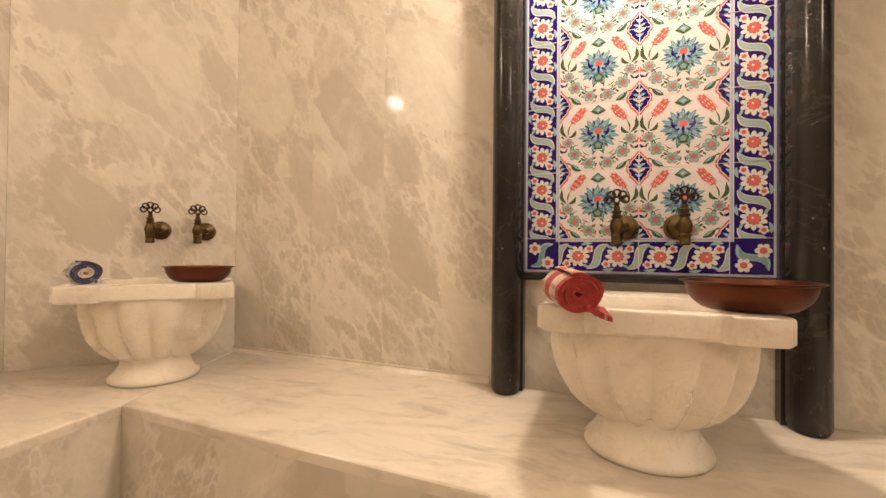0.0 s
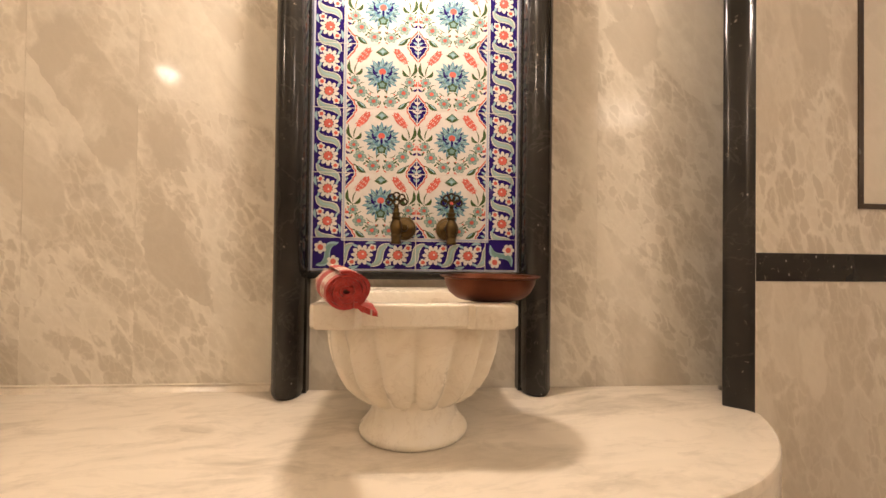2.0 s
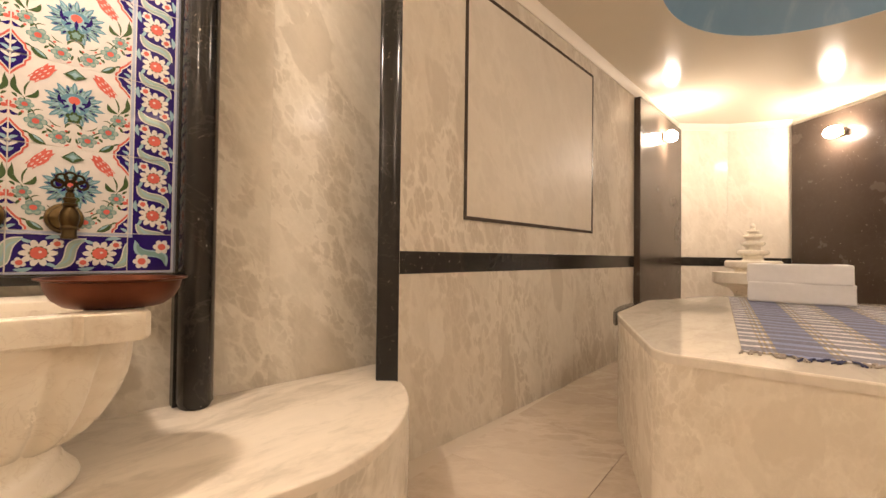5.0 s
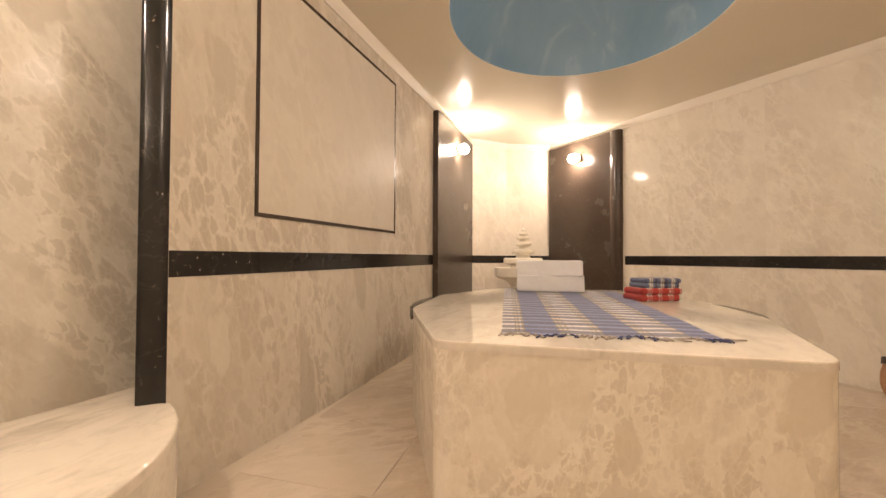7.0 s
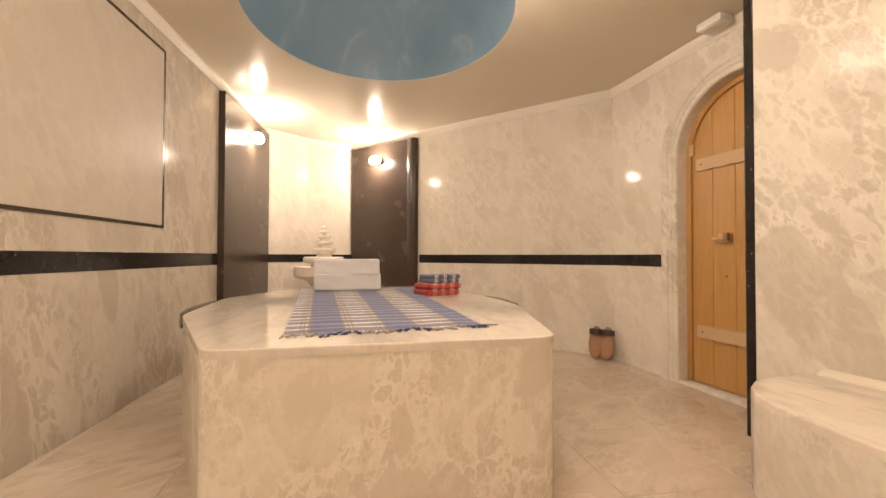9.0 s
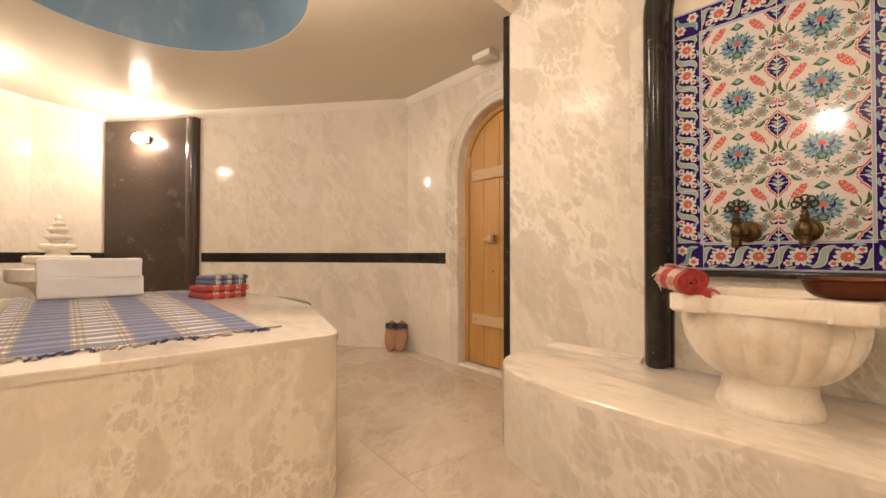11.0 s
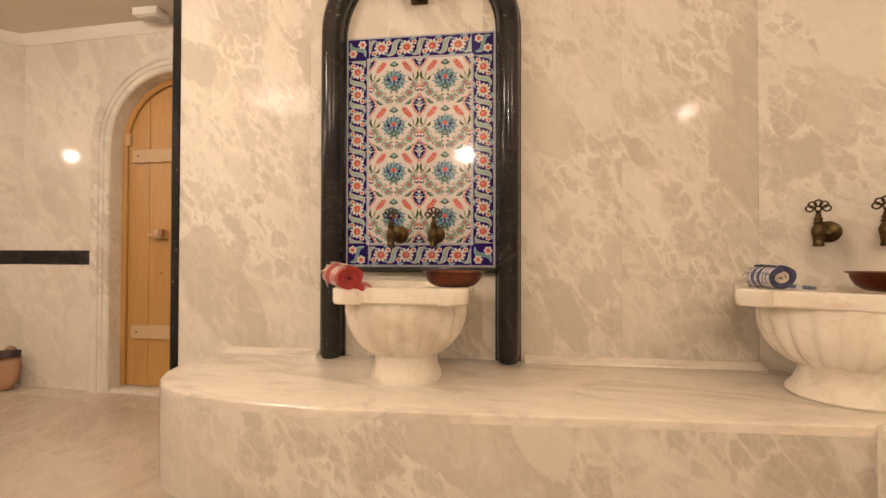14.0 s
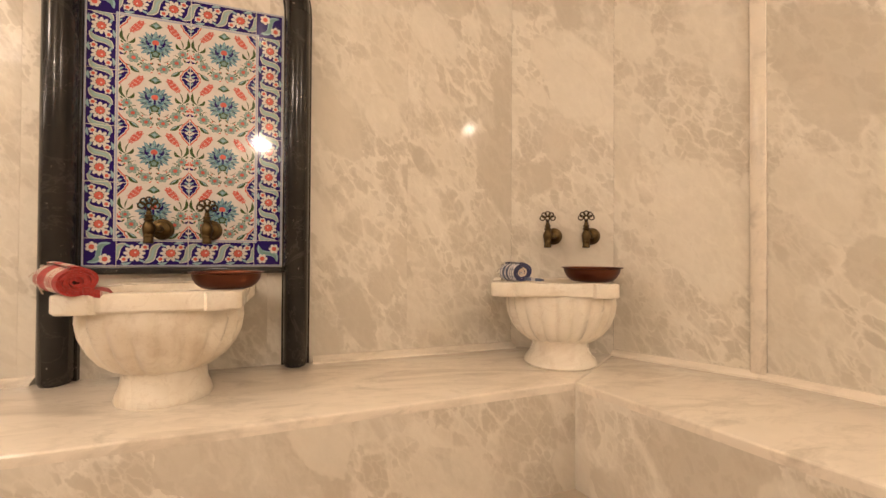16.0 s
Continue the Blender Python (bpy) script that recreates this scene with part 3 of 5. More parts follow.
def ceiling_bm():
    bm = bmesh.new()
    n = 96
    rings = [[], [], [], []]
    for i in range(n):
        a = 2 * math.pi * i / n
        c, s = math.cos(a), math.sin(a)
        side = SPLIT_D[1] * c - SPLIT_D[0] * s
        meet = (SPLIT_D[1] * (SPLIT_A[0] - DOME_C[0]) - SPLIT_D[0] * (SPLIT_A[1] - DOME_C[1])) / side if abs(side) > 1e-6 else -1.0
        k = min(meet if meet > 0 else 99.0, (3.3 if c > 0 else 5.6) / max(abs(c), 1e-6), (2.6 if s > 0 else 2.7) / max(abs(s), 1e-6))
        rings[0].append(bm.verts.new((DOME_C[0] + k * c, DOME_C[1] + k * s, CEIL)))
        rings[1].append(bm.verts.new((DOME_C[0] + (DOME_A + 0.002) * c, DOME_C[1] + (DOME_B + 0.002) * s, CEIL)))
        rings[2].append(bm.verts.new((DOME_C[0] + DOME_A * c, DOME_C[1] + DOME_B * s, CEIL + 0.002)))
        rings[3].append(bm.verts.new((DOME_C[0] + DOME_A * c, DOME_C[1] + DOME_B * s, CEIL + 0.006)))
    for a, b in zip(rings, rings[1:]):
        for i in range(n):
            j = (i + 1) % n
            bm.faces.new((a[i], a[j], b[j], b[i]))
    bmesh.ops.recalc_face_normals(bm, faces=bm.faces[:])
    return bm


ceiling = part("ceiling", ceiling_bm(), CEILING)
tagged(ceiling, "glossy cream plaster ceiling with an oval opening", "ceiling", kind="structure")
bay_ceiling = part("ceiling_bay", prism([(-2.6, -2.75), (2.3, -2.75), (2.3, 2.35), (-2.6, 2.35)], BAY_CEIL, BAY_CEIL + 0.06), CEILING, smooth=False)
tagged(bay_ceiling, "plain cream plaster ceiling over the bench bay", "ceiling", kind="structure")
upstand = part("wall_above_split", prism([SPLIT_A, SPLIT_B, (SPLIT_B[0] + 0.10, SPLIT_B[1]), (SPLIT_A[0] + 0.10, SPLIT_A[1])], CEIL + 0.003, BAY_CEIL - 0.001), CEILING, smooth=False)
tagged(upstand, "plain plaster upstand between the two ceiling heights", "wall", kind="structure")


def dome_bm():
    bm = bmesh.new()
    n, k = 64, 14
    prev = None
    for j in range(k + 1):
        u = j / k * math.pi / 2
        row = []
        for i in range(n):
            a = 2 * math.pi * i / n
            row.append(bm.verts.new((DOME_C[0] + DOME_A * math.cos(u) * math.cos(a), DOME_C[1] + DOME_B * math.cos(u) * math.sin(a), CEIL + 0.005 + 0.665 * math.sin(u)))) if j < k else None
        if j == k:
            tip = bm.verts.new((DOME_C[0], DOME_C[1], CEIL + 0.67))
            for i in range(n):
                bm.faces.new((prev[i], prev[(i + 1) % n], tip))
        else:
            if prev:
                for i in range(n):
                    bm.faces.new((prev[i], prev[(i + 1) % n], row[(i + 1) % n], row[i]))
            prev = row
    bmesh.ops.recalc_face_normals(bm, faces=bm.faces[:])
    return bm


dome = part("dome", dome_bm(), DOME, sharp=60)
tagged(dome, "matt blue painted dome above the ceiling opening", "dome", kind="structure")
roof = new("roof", finish(box(9.6, 6.2, 0.1, pose(1.9, 0, 3.25)), "roof", DARK_GAP, smooth=False))
tagged(roof, "plain roof slab over the dome", "roof", kind="structure")


def run(name, p, q, profile, material, label, category, trim=0.0):
    """A straight moulding along a wall: profile of (distance into the room, height)."""
    m, length = wall_frame(p, q)
    bm = bmesh.new()
    a = [bm.verts.new((trim, -d, z)) for d, z in profile]
    b = [bm.verts.new((length - trim, -d, z)) for d, z in profile]
    n = len(profile)
    for i in range(n):
        j = (i + 1) % n
        bm.faces.new((a[i], a[j], b[j], b[i]))
    bm.faces.new(a[::-1])
    bm.faces.new(b)
    bmesh.ops.recalc_face_normals(bm, faces=bm.faces[:])
    ob = part(name, bm, material, sharp=50 if len(profile) > 6 else 20)
    ob.matrix_basis = m
    return tagged(ob, label, category, kind="structure")


CORNICE_P = [(0, 2.340), (0.010, 2.340), (0.013, 2.352), (0.022, 2.358), (0.027, 2.376), (0.036, 2.388), (0.039, 2.4095), (0, 2.4095)]
for p, q in ((L_A, L_B), (L_B, F_1), (F_1, F_2), (R_A, R_B), (R_B, D_B)):
    run("cornice", p, q, CORNICE_P, CORNICE, "white moulded plaster cornice under the ceiling", "cornice")
BAND_P = [(0, BAND0), (0.003, BAND0), (0.004, BAND0 + 0.001), (0.004, BAND1 - 0.001), (0.003, BAND1), (0, BAND1)]
BAND_L = "narrow black marble band along the wall"
run("trim", (1.3985, 1.3740), (4.16, 1.1733), BAND_P, BLACK, BAND_L, "trim")
run("trim", L_B, F_1, BAND_P, BLACK, BAND_L, "trim")
run("trim", F_1, F_2, BAND_P, BLACK, BAND_L, "trim")
run("trim", (5.25, -0.7767), R_B, BAND_P, BLACK, BAND_L, "trim")
run("trim", R_B, (3.035, -2.3847), BAND_P, BLACK, BAND_L, "trim")

# black marble pilasters of the far bay
run("trim_pilaster_north", (4.16, 1.1733), (5.50, 1.0757), [(0, FOOT), (0.05, FOOT), (0.055, FOOT + 0.005), (0.055, 2.331), (0, 2.331)], BLACK_PANEL, "tall black polished marble panel on the wall", "trim")
pilaster_south = run("trim_pilaster_south", (6.075, 0.0172), (5.27, -0.757), [(0, FOOT), (0.05, FOOT), (0.055, FOOT + 0.005), (0.055, 2.331), (0, 2.331)], BLACK_PANEL, "tall black polished marble panel on the wall", "trim")


# its free end is rounded over
FREE_END = (wall_frame((6.075, 0.0172), (5.27, -0.757))[0].inverted() @ Vector((5.27, -0.757, 0))).x
TO_END = 1 if FREE_END > 0.1 else -1
ROUND = [(0.125, 0.030), (0.125, 0.056), (0.110, 0.063), (0.085, 0.071), (0.055, 0.076), (0.028, 0.073), (0.010, 0.063), (0.000, 0.045), (-0.003, 0.0), (0.02, 0.0)]
part("rounded_edge", prism([(FREE_END - TO_END * a, -d) for a, d in ROUND][::TO_END], FOOT, 2.329), BLACK_PANEL, pilaster_south, sharp=40)


# thin black inlay frame with a plain panel on the long wall
def inlay():
    m, length = wall_frame(L_A, L_B)
    inv = m.inverted()
    a = (inv @ Vector((1.815, 1.3437, 0))).x
    b = (inv @ Vector((3.27, 1.2379, 0))).x
    if a > b:
        a, b = b, a
    z0, z1, w = 1.06, 2.235, 0.019
    plate = box(b - a - 0.002, 0.004, z1 - z0 - 0.002, pose((a + b) / 2, -0.002, (z0 + z1) / 2))
    top = part("trim_panel", plate, PLAIN_MARBLE, smooth=False)
    top.matrix_basis = m
    tagged(top, "plain polished marble panel within a thin black frame", "wall panel", kind="structure")
    for n, (cx, cz, sx, sz) in {"top": ((a + b) / 2, z1, b - a + w, w), "bottom": ((a + b) / 2, z0, b - a + w, w), "left": (a, (z0 + z1) / 2, w, z1 - z0 - w), "right": (b, (z0 + z1) / 2, w, z1 - z0 - w)}.items():
        part("frame_strip", box(sx, 0.006, sz, pose(cx, -0.003, cz)), BLACK_PANEL, top, "thin black marble strip", smooth=False)


inlay()


# ---- the bench round three sides ----
def arc(cx, cy, r, a0, a1, n):
    return [(cx + r * math.cos(radians(a0 + (a1 - a0) * i / n)), cy + r * math.sin(radians(a0 + (a1 - a0) * i / n))) for i in range(n + 1)]


BEND_N = arc(0.734, 1.742, 0.775, -9, -86, 18)
BEND_S = [(0.35, -1.553), (0.80, -1.49), (1.10, -1.478), (1.31, -1.49), (1.44, -1.52), (1.545, -1.568), (1.628, -1.635), (1.685, -1.715), (1.72, -1.81), (1.73, -1.92), (1.73, -2.115)]
IN_N, IN_S, IN_K1, IN_K2 = (-1.455, 1.316), (-0.965, -1.77), (-1.455, -0.2), (-1.233, -0.974)
BENCH_PIECES = [
    [*BEND_N, IN_N, W1A, (1.558, 1.664)],
    [IN_N, IN_K1, IN_K2, IN_S, A_B, B_B, C_B, K_1, K_2, W1A],
    [IN_S, *BEND_S, W2B, A_B],
]


def bench():
    b = thing("bench", pose(0, 0, 0), "long built-in marble bench round the bay", "bench")
    for pts in BENCH_PIECES:
        part("body", prism(pts, FOOT, BENCH_Z - 0.034), WALL_MARBLE, b, "cream brecciated marble front")
        part("seat_slab", prism(pts, BENCH_Z - 0.034, BENCH_Z, 0.011, 3), BENCH_MARBLE, b, "white marble slab with soft grey streaks", sharp=22)
    return b


bench()


# raised marble skirting where bench and wall meet
def bench_skirting(p, q, deep=0.020):
    run("baseboard", p, q, [(0, BENCH_Z), (deep, BENCH_Z), (deep - 0.004, BENCH_Z + 0.008), (0.45 * deep, BENCH_Z + 0.018), (0.010, BENCH_Z + 0.027), (0, BENCH_Z + 0.028)], BENCH_MARBLE, "low white marble skirting above the bench", "baseboard")


bench_skirting((-0.265, 1.899), W1A)
bench_skirting((0.135, -2.318), W2B, 0.062)
bench_skirting((1.705, -2.1203), (1.19, -2.185), 0.05)
bench_skirting(A_B, B_B, 0.05)
bench_skirting(B_B, C_B, 0.05)


# ---- the heated stone table ----
def rounded(points, r, n=5):
    """A plan outline with its corners rounded."""
    out = []
    k = len(points)
    for i in range(k):
        p0, p1, p2 = (Vector(points[(i + j - 1) % k]) for j in range(3))
        a, b = (p0 - p1).normalized(), (p2 - p1).normalized()
        s, e = p1 + a * r, p1 + b * r
        for j in range(n + 1):
            u = j / n
            q = (1 - u) ** 2 * s + 2 * u * (1 - u) * p1 + u * u * e
            out.append((q.x, q.y))
    return out


TABLE = [(1.63, 0.44), (2.52, 0.83), (3.35, 0.88), (4.28, 0.52), (4.28, -0.70), (3.35, -0.99), (2.62, -1.02), (1.645, -0.785)]


def stone_table():
    t = thing("stone_table", pose(0, 0, 0), "large many-sided heated marble slab table in the middle of the room", "table")
    inner = [(x + 0.004 * (2.95 - x), y + 0.004 * (-0.07 - y)) for x, y in TABLE]
    part("body", prism(rounded(inner, 0.07), FOOT, TABLE_Z - 0.032), TABLE_MARBLE, t, "cream veined marble sides", sharp=50)
    part("top_slab", prism(rounded(TABLE, 0.08), TABLE_Z - 0.032, TABLE_Z, 0.006, 2), TOP_MARBLE, t, "polished white marble top with a rounded edge", sharp=22)
    for p, q, s in (((2.54, 0.838), (3.30, 0.884), 1), ((2.64, -1.024), (3.30, -0.998), -1)):
        pts = [p]
        for i in range(1, 12):
            u = i / 12
            pts.append((p[0] + (q[0] - p[0]) * u, p[1] + (q[1] - p[1]) * u + s * 0.065 * math.sin(math.pi * u) ** 0.6))
        pts.append(q)
        part("edge_inlay", prism(pts, TABLE_Z - 0.075, TABLE_Z - 0.004, 0.006), BLACK, t, "black marble edge piece")


stone_table()


# ---- niches: black half-round columns, arch and ledge ----
def half_round(path, width, ends, back, front):
    """Round moulding on a flat backing along a line on the wall; back, front: how far each stands out."""
    bm = bmesh.new()
    rows = []
    r = width / 2
    k = 10
    for i, (x, z) in enumerate(path):
        p0, p1 = path[max(i - 1, 0)], path[min(i + 1, len(path) - 1)]
        d = Vector((p1[0] - p0[0], p1[1] - p0[1])).normalized()
        nx, nz = d.y, -d.x
        shrink = 0.86 if (i == 0 and ends[0]) or (i == len(path) - 1 and ends[1]) else 1.0
        row = [bm.verts.new((x + nx * r, 0, z + nz * r)), bm.verts.new((x + nx * r, -back, z + nz * r))]
        for j in range(k + 1):
            a = math.pi * j / k
            c = math.cos(a) * (r - 0.006) * shrink
            row.append(bm.verts.new((x + nx * c, -back - (front - back) * math.sin(a) ** 0.85 * shrink, z + nz * c)))
        row += [bm.verts.new((x - nx * r, -back, z - nz * r)), bm.verts.new((x - nx * r, 0, z - nz * r))]
        rows.append(row)
    for a, b in zip(rows, rows[1:]):
        for j in range(len(a) - 1):
            bm.faces.new((a[j], a[j + 1], b[j + 1], b[j]))
    bm.faces.new(rows[0][::-1])
    bm.faces.new(rows[-1])
    bmesh.ops.recalc_face_normals(bm, faces=bm.faces[:])
    return bm


def disc(cx, cy, r, n=14, squash=1.0, turn=0.0):
    c, s = math.cos(turn), math.sin(turn)
    out = []
    for i in range(n):
        a = 2 * math.pi * i / n
        x, y = r * math.cos(a), r * squash * math.sin(a)
        out.append((cx + x * c - y * s, cy + x * s + y * c))
    return out


def scallop(cx, cy, r0, r1, petals, sub=4, turn=0.0, squash=1.0, power=0.7):
    """A flower outline: petals with rounded tips."""
    out = []
    n = petals * sub * 2
    for i in range(n):
        a = 2 * math.pi * i / n + turn
        w = abs(math.cos(a * petals / 2 - turn * petals / 2)) ** power
        r = r0 + (r1 - r0) * w
        out.append((cx + r * math.cos(a), cy + squash * r * math.sin(a)))
    return out


def leaf(x0, y0, x1, y1, width, bend=0.0, n=8):
    """A pointed leaf from one point to another."""
    d = Vector((x1 - x0, y1 - y0))
    s = Vector((-d.y, d.x))
    up, down = [], []
    for i in range(n + 1):
        u = i / n
        c = Vector((x0, y0)) + d * u + s * bend * math.sin(math.pi * u)
        w = width * math.sin(math.pi * u) ** 0.8
        h = s.normalized() * w
        up.append((c.x + h.x, c.y + h.y))
        down.append((c.x - h.x, c.y - h.y))
    return up + down[::-1][1:-1]


def ess(x0, y0, x1, y1, width, bend, n=12):
    """An S-shaped leaf."""
    d = Vector((x1 - x0, y1 - y0))
    s = Vector((-d.y, d.x))
    up, down = [], []
    for i in range(n + 1):
        u = i / n
        c = Vector((x0, y0)) + d * u + s * bend * math.sin(2 * math.pi * u)
        w = width * max(math.sin(math.pi * u), 0.0) ** 0.55
        h = s.normalized() * w
        up.append((c.x + h.x, c.y + h.y))
        down.append((c.x - h.x, c.y - h.y))
    return up + down[::-1][1:-1]


def clip_unit(poly, w, h):
    """Keep the part of an outline that lies on its tile."""
    def cut(pts, inside, meet):
        out = []
        for i, p in enumerate(pts):
            q = pts[i - 1]
            if inside(p):
                if not inside(q):
                    out.append(meet(q, p))
                out.append(p)
            elif inside(q):
                out.append(meet(q, p))
        return out

    def at_x(v):
        return lambda a, b: (v, a[1] + (b[1] - a[1]) * (v - a[0]) / (b[0] - a[0]))

    def at_y(v):
        return lambda a, b: (a[0] + (b[0] - a[0]) * (v - a[1]) / (b[1] - a[1]), v)

    e = 0.006
    for inside, meet in ((lambda p: p[0] >= e, at_x(e)), (lambda p: p[0] <= w - e, at_x(w - e)), (lambda p: p[1] >= e, at_y(e)), (lambda p: p[1] <= h - e, at_y(h - e))):
        if len(poly) < 3:
            return []
        poly = cut(poly, inside, meet)
    return poly if len(poly) > 2 else []


def motif_mesh(name, layers, sx, sy):
    """Flat glaze shapes, each a hair above the one before. layers: (outline, glaze, level)."""
    verts, faces, mats = [], [], []
    for poly, mat, level in layers:
        poly = clip_unit(poly, 1.0, 1.0 if sy else 1.0)
        if len(poly) < 3:
            continue
        k = len(verts)
        lift = 0.0003 + 0.00025 * level + 0.000011 * (len(faces) % 20)
        verts += [(x * sx, -lift, y * sy) for x, y in poly]
        faces.append(list(range(k, k + len(poly))))
        mats.append(mat)
    me = bpy.data.meshes.new(name)
    me.from_pydata(verts, [], faces)
    for g in GLAZES:
        me.materials.append(g)
    for f, mt in zip(me.polygons, mats):
        f.material_index = mt
    bm = bmesh.new()
    bm.from_mesh(me)
    for f in bm.faces:
        f.normal_update()
        if f.normal.y > 0:
            f.normal_flip()
    bm.to_mesh(me)
    bm.free()
    return me


def flower_layers():
    """One field tile: a great blue blossom, two tulips, small flowers and quarter medallions at the corners."""
    L = []
    shape = ((0.156, 0.0), (0.152, 0.045), (0.120, 0.078), (0.114, 0.125), (0.078, 0.160), (0.050, 0.195), (0.0, 0.268))
    loop = [*shape] + [(-x, y) for x, y in shape[-2::-1]] + [(-x, -y) for x, y in shape[1:]] + [(x, -y) for x, y in shape[-2:0:-1]]
    for cx in (0.0, 1.0):
        for cy in (0.0, 1.0):
            for r, g, z in ((1.0, RED_, 1), (0.87, WHITE_, 2), (0.80, COBALT_, 3)):
                L.append(([(cx + x * r, cy + y * r) for x, y in loop], g, z))
            for i in range(4):
                y = cy + (-0.11, -0.045, 0.03, 0.10)[i]
                for s in (-1, 1):
                    L.append((leaf(cx, y - 0.02, cx + s * (0.075 if i in (1, 2) else 0.045), y + 0.035, 0.017, 0.1 * s), WHITE_ if i % 2 else PALE_, 4))
            L += [(leaf(cx, cy - 0.17, cx, cy + 0.18, 0.008), PALE_, 4), (disc(cx, cy + 0.01, 0.022, 8), WHITE_, 5)]
        # trefoil over the medallion
        for dx, dy, r in ((0.0, 0.43, 0.024), (-0.034, 0.392, 0.024), (0.034, 0.392, 0.024), (0.0, 0.395, 0.024)):
            L.append((disc(cx + dx, dy, r, 8), RED_, 1))
        for s in (-1, 1):
            L.append((leaf(cx + s * 0.008, 0.345, cx + s * 0.075, 0.305, 0.018, -0.25 * s), COBALT_, 1))
        L.append((leaf(cx, 0.37, cx, 0.27, 0.009), RED_, 1))
    for s in (-1, 1):
        q = lambda x: 0.5 + s * x
        # narrow tulip with a latticed body
        L += [(leaf(q(0.355), 0.715, q(0.165), 0.955, 0.056, 0.02 * s), RED_, 1), (leaf(q(0.375), 0.755, q(0.215), 0.965, 0.024, 0.10 * s), RED_, 1), (leaf(q(0.315), 0.70, q(0.14), 0.915, 0.024, -0.10 * s), RED_, 1)]
        for i in range(4):
            for j in (-1, 0, 1):
                if i == 3 and j:
                    continue
                x, y = 0.330 - 0.040 * i + 0.024 * j, 0.748 + 0.050 * i + 0.019 * j
                L.append((leaf(q(x), y, q(x - 0.024), y + 0.030, 0.0055), WHITE_, 2))
        # forked stem under the tulip
        L += [(leaf(q(0.345), 0.72, q(0.385), 0.53, 0.009, 0.1 * s), GREEN_, 1), (leaf(q(0.395), 0.52, q(0.465), 0.735, 0.024, -0.18 * s), GREEN_, 2), (leaf(q(0.385), 0.52, q(0.285), 0.63, 0.024, 0.22 * s), GREEN_, 2), (leaf(q(0.45), 0.62, q(0.47), 0.76, 0.008), GREEN_, 2)]
        # thin stems that link the flowers
        for x0, y0, x1, y1, bend in ((0.03, 0.06, 0.118, 0.118, 0.12), (0.118, 0.118, 0.300, 0.262, 0.16), (0.300, 0.262, 0.385, 0.435, 0.14), (0.385, 0.435, 0.40, 0.53, 0.10), (0.245, 0.40, 0.33, 0.36, 0.20), (0.10, 0.24, 0.20, 0.31, -0.15)):
            L.append((leaf(q(x0), y0, q(x1), y1, 0.0065, bend * s), GREEN_, 1))
        for x, y in ((0.21, 0.115), (0.40, 0.345), (0.17, 0.235), (0.455, 0.47), (0.06, 0.20)):
            L.append((disc(q(x), y, 0.014, 6), RED_, 1))
        for x0, y0, x1, y1 in ((0.21, 0.17, 0.25, 0.125), (0.36, 0.34, 0.345, 0.40), (0.42, 0.36, 0.47, 0.40), (0.44, 0.50, 0.485, 0.545), (0.07, 0.17, 0.03, 0.215)):
            L.append((leaf(q(x0), y0, q(x1), y1, 0.013, 0.1 * s), GREEN_, 1))
        # small round flowers in an arc under the blossom
        for x, y, r in ((0.385, 0.435, 0.070), (0.300, 0.262, 0.088), (0.118, 0.118, 0.080)):
            L += [(scallop(q(x), y, r * 0.74, r * 1.06, 6, 3), TEAL_, 2), (scallop(q(x), y, r * 0.60, r * 0.90, 6, 3), SAGE_, 3), (scallop(q(x), y, r * 0.45, r * 0.64, 6, 2, 0.5), TEAL_, 4), (disc(q(x), y, r * 0.36, 8), RED_, 5)]
        L += [(leaf(q(0.355), 0.115, q(0.215), 0.005, 0.036, 0.05 * s), GREEN_, 1), (leaf(q(0.325), 0.105, q(0.235), 0.025, 0.012), PALE_, 2), (leaf(q(0.40), 0.14, q(0.34), 0.11, 0.010), GREEN_, 1),
              (leaf(q(0.22), 0.20, q(0.17), 0.155, 0.014), GREEN_, 1), (leaf(q(0.40), 0.35, q(0.43), 0.29, 0.013), GREEN_, 1), (leaf(q(0.03), 0.05, q(0.075), 0.015, 0.010), RED_, 1), (leaf(q(0.02), 0.13, q(0.035), 0.06, 0.010), GREEN_, 1)]
        L += [(leaf(q(0.015), 0.30, q(0.07), 0.235, 0.012, 0.2 * s), GREEN_, 1)]
    # great blossom: three rings of thin petals opening upwards
    for n, r0, r1, w, g, z in ((22, 0.10, 0.268, 0.025, BLUE_, 1), (22, 0.09, 0.215, 0.020, TEAL_, 2), (16, 0.07, 0.165, 0.019, PALE_, 3)):
        for i in range(n):
            a = 2 * math.pi * (i + 0.5 * (z % 2)) / n
            c, sn = math.cos(a), math.sin(a)
            k = 1.0 if i % 2 else 0.86
            L.append((leaf(0.5 + r0 * c, 0.535 + r0 * sn, 0.5 + r1 * k * c, 0.535 + r1 * k * sn, w), g, 2 * z - 1))
            if z < 3:
                L.append((leaf(0.5 + r1 * 0.55 * c, 0.535 + r1 * 0.55 * sn, 0.5 + r1 * (k - 0.08) * c, 0.535 + r1 * (k - 0.08) * sn, w * 0.34), PALE_ if i % 2 else COBALT_, 2 * z))
    L.append((disc(0.5, 0.535, 0.130, 20), BLUE_, 6))
    for i in range(9):
        a = math.pi * (1.0 + (i + 0.0) / 8)
        c, sn = math.cos(a), math.sin(a)
        L.append((leaf(0.5 + 0.035 * c, 0.555 + 0.035 * sn, 0.5 + 0.135 * c, 0.565 + 0.135 * sn, 0.012), COBALT_ if i % 2 == 0 else PALE_, 7))
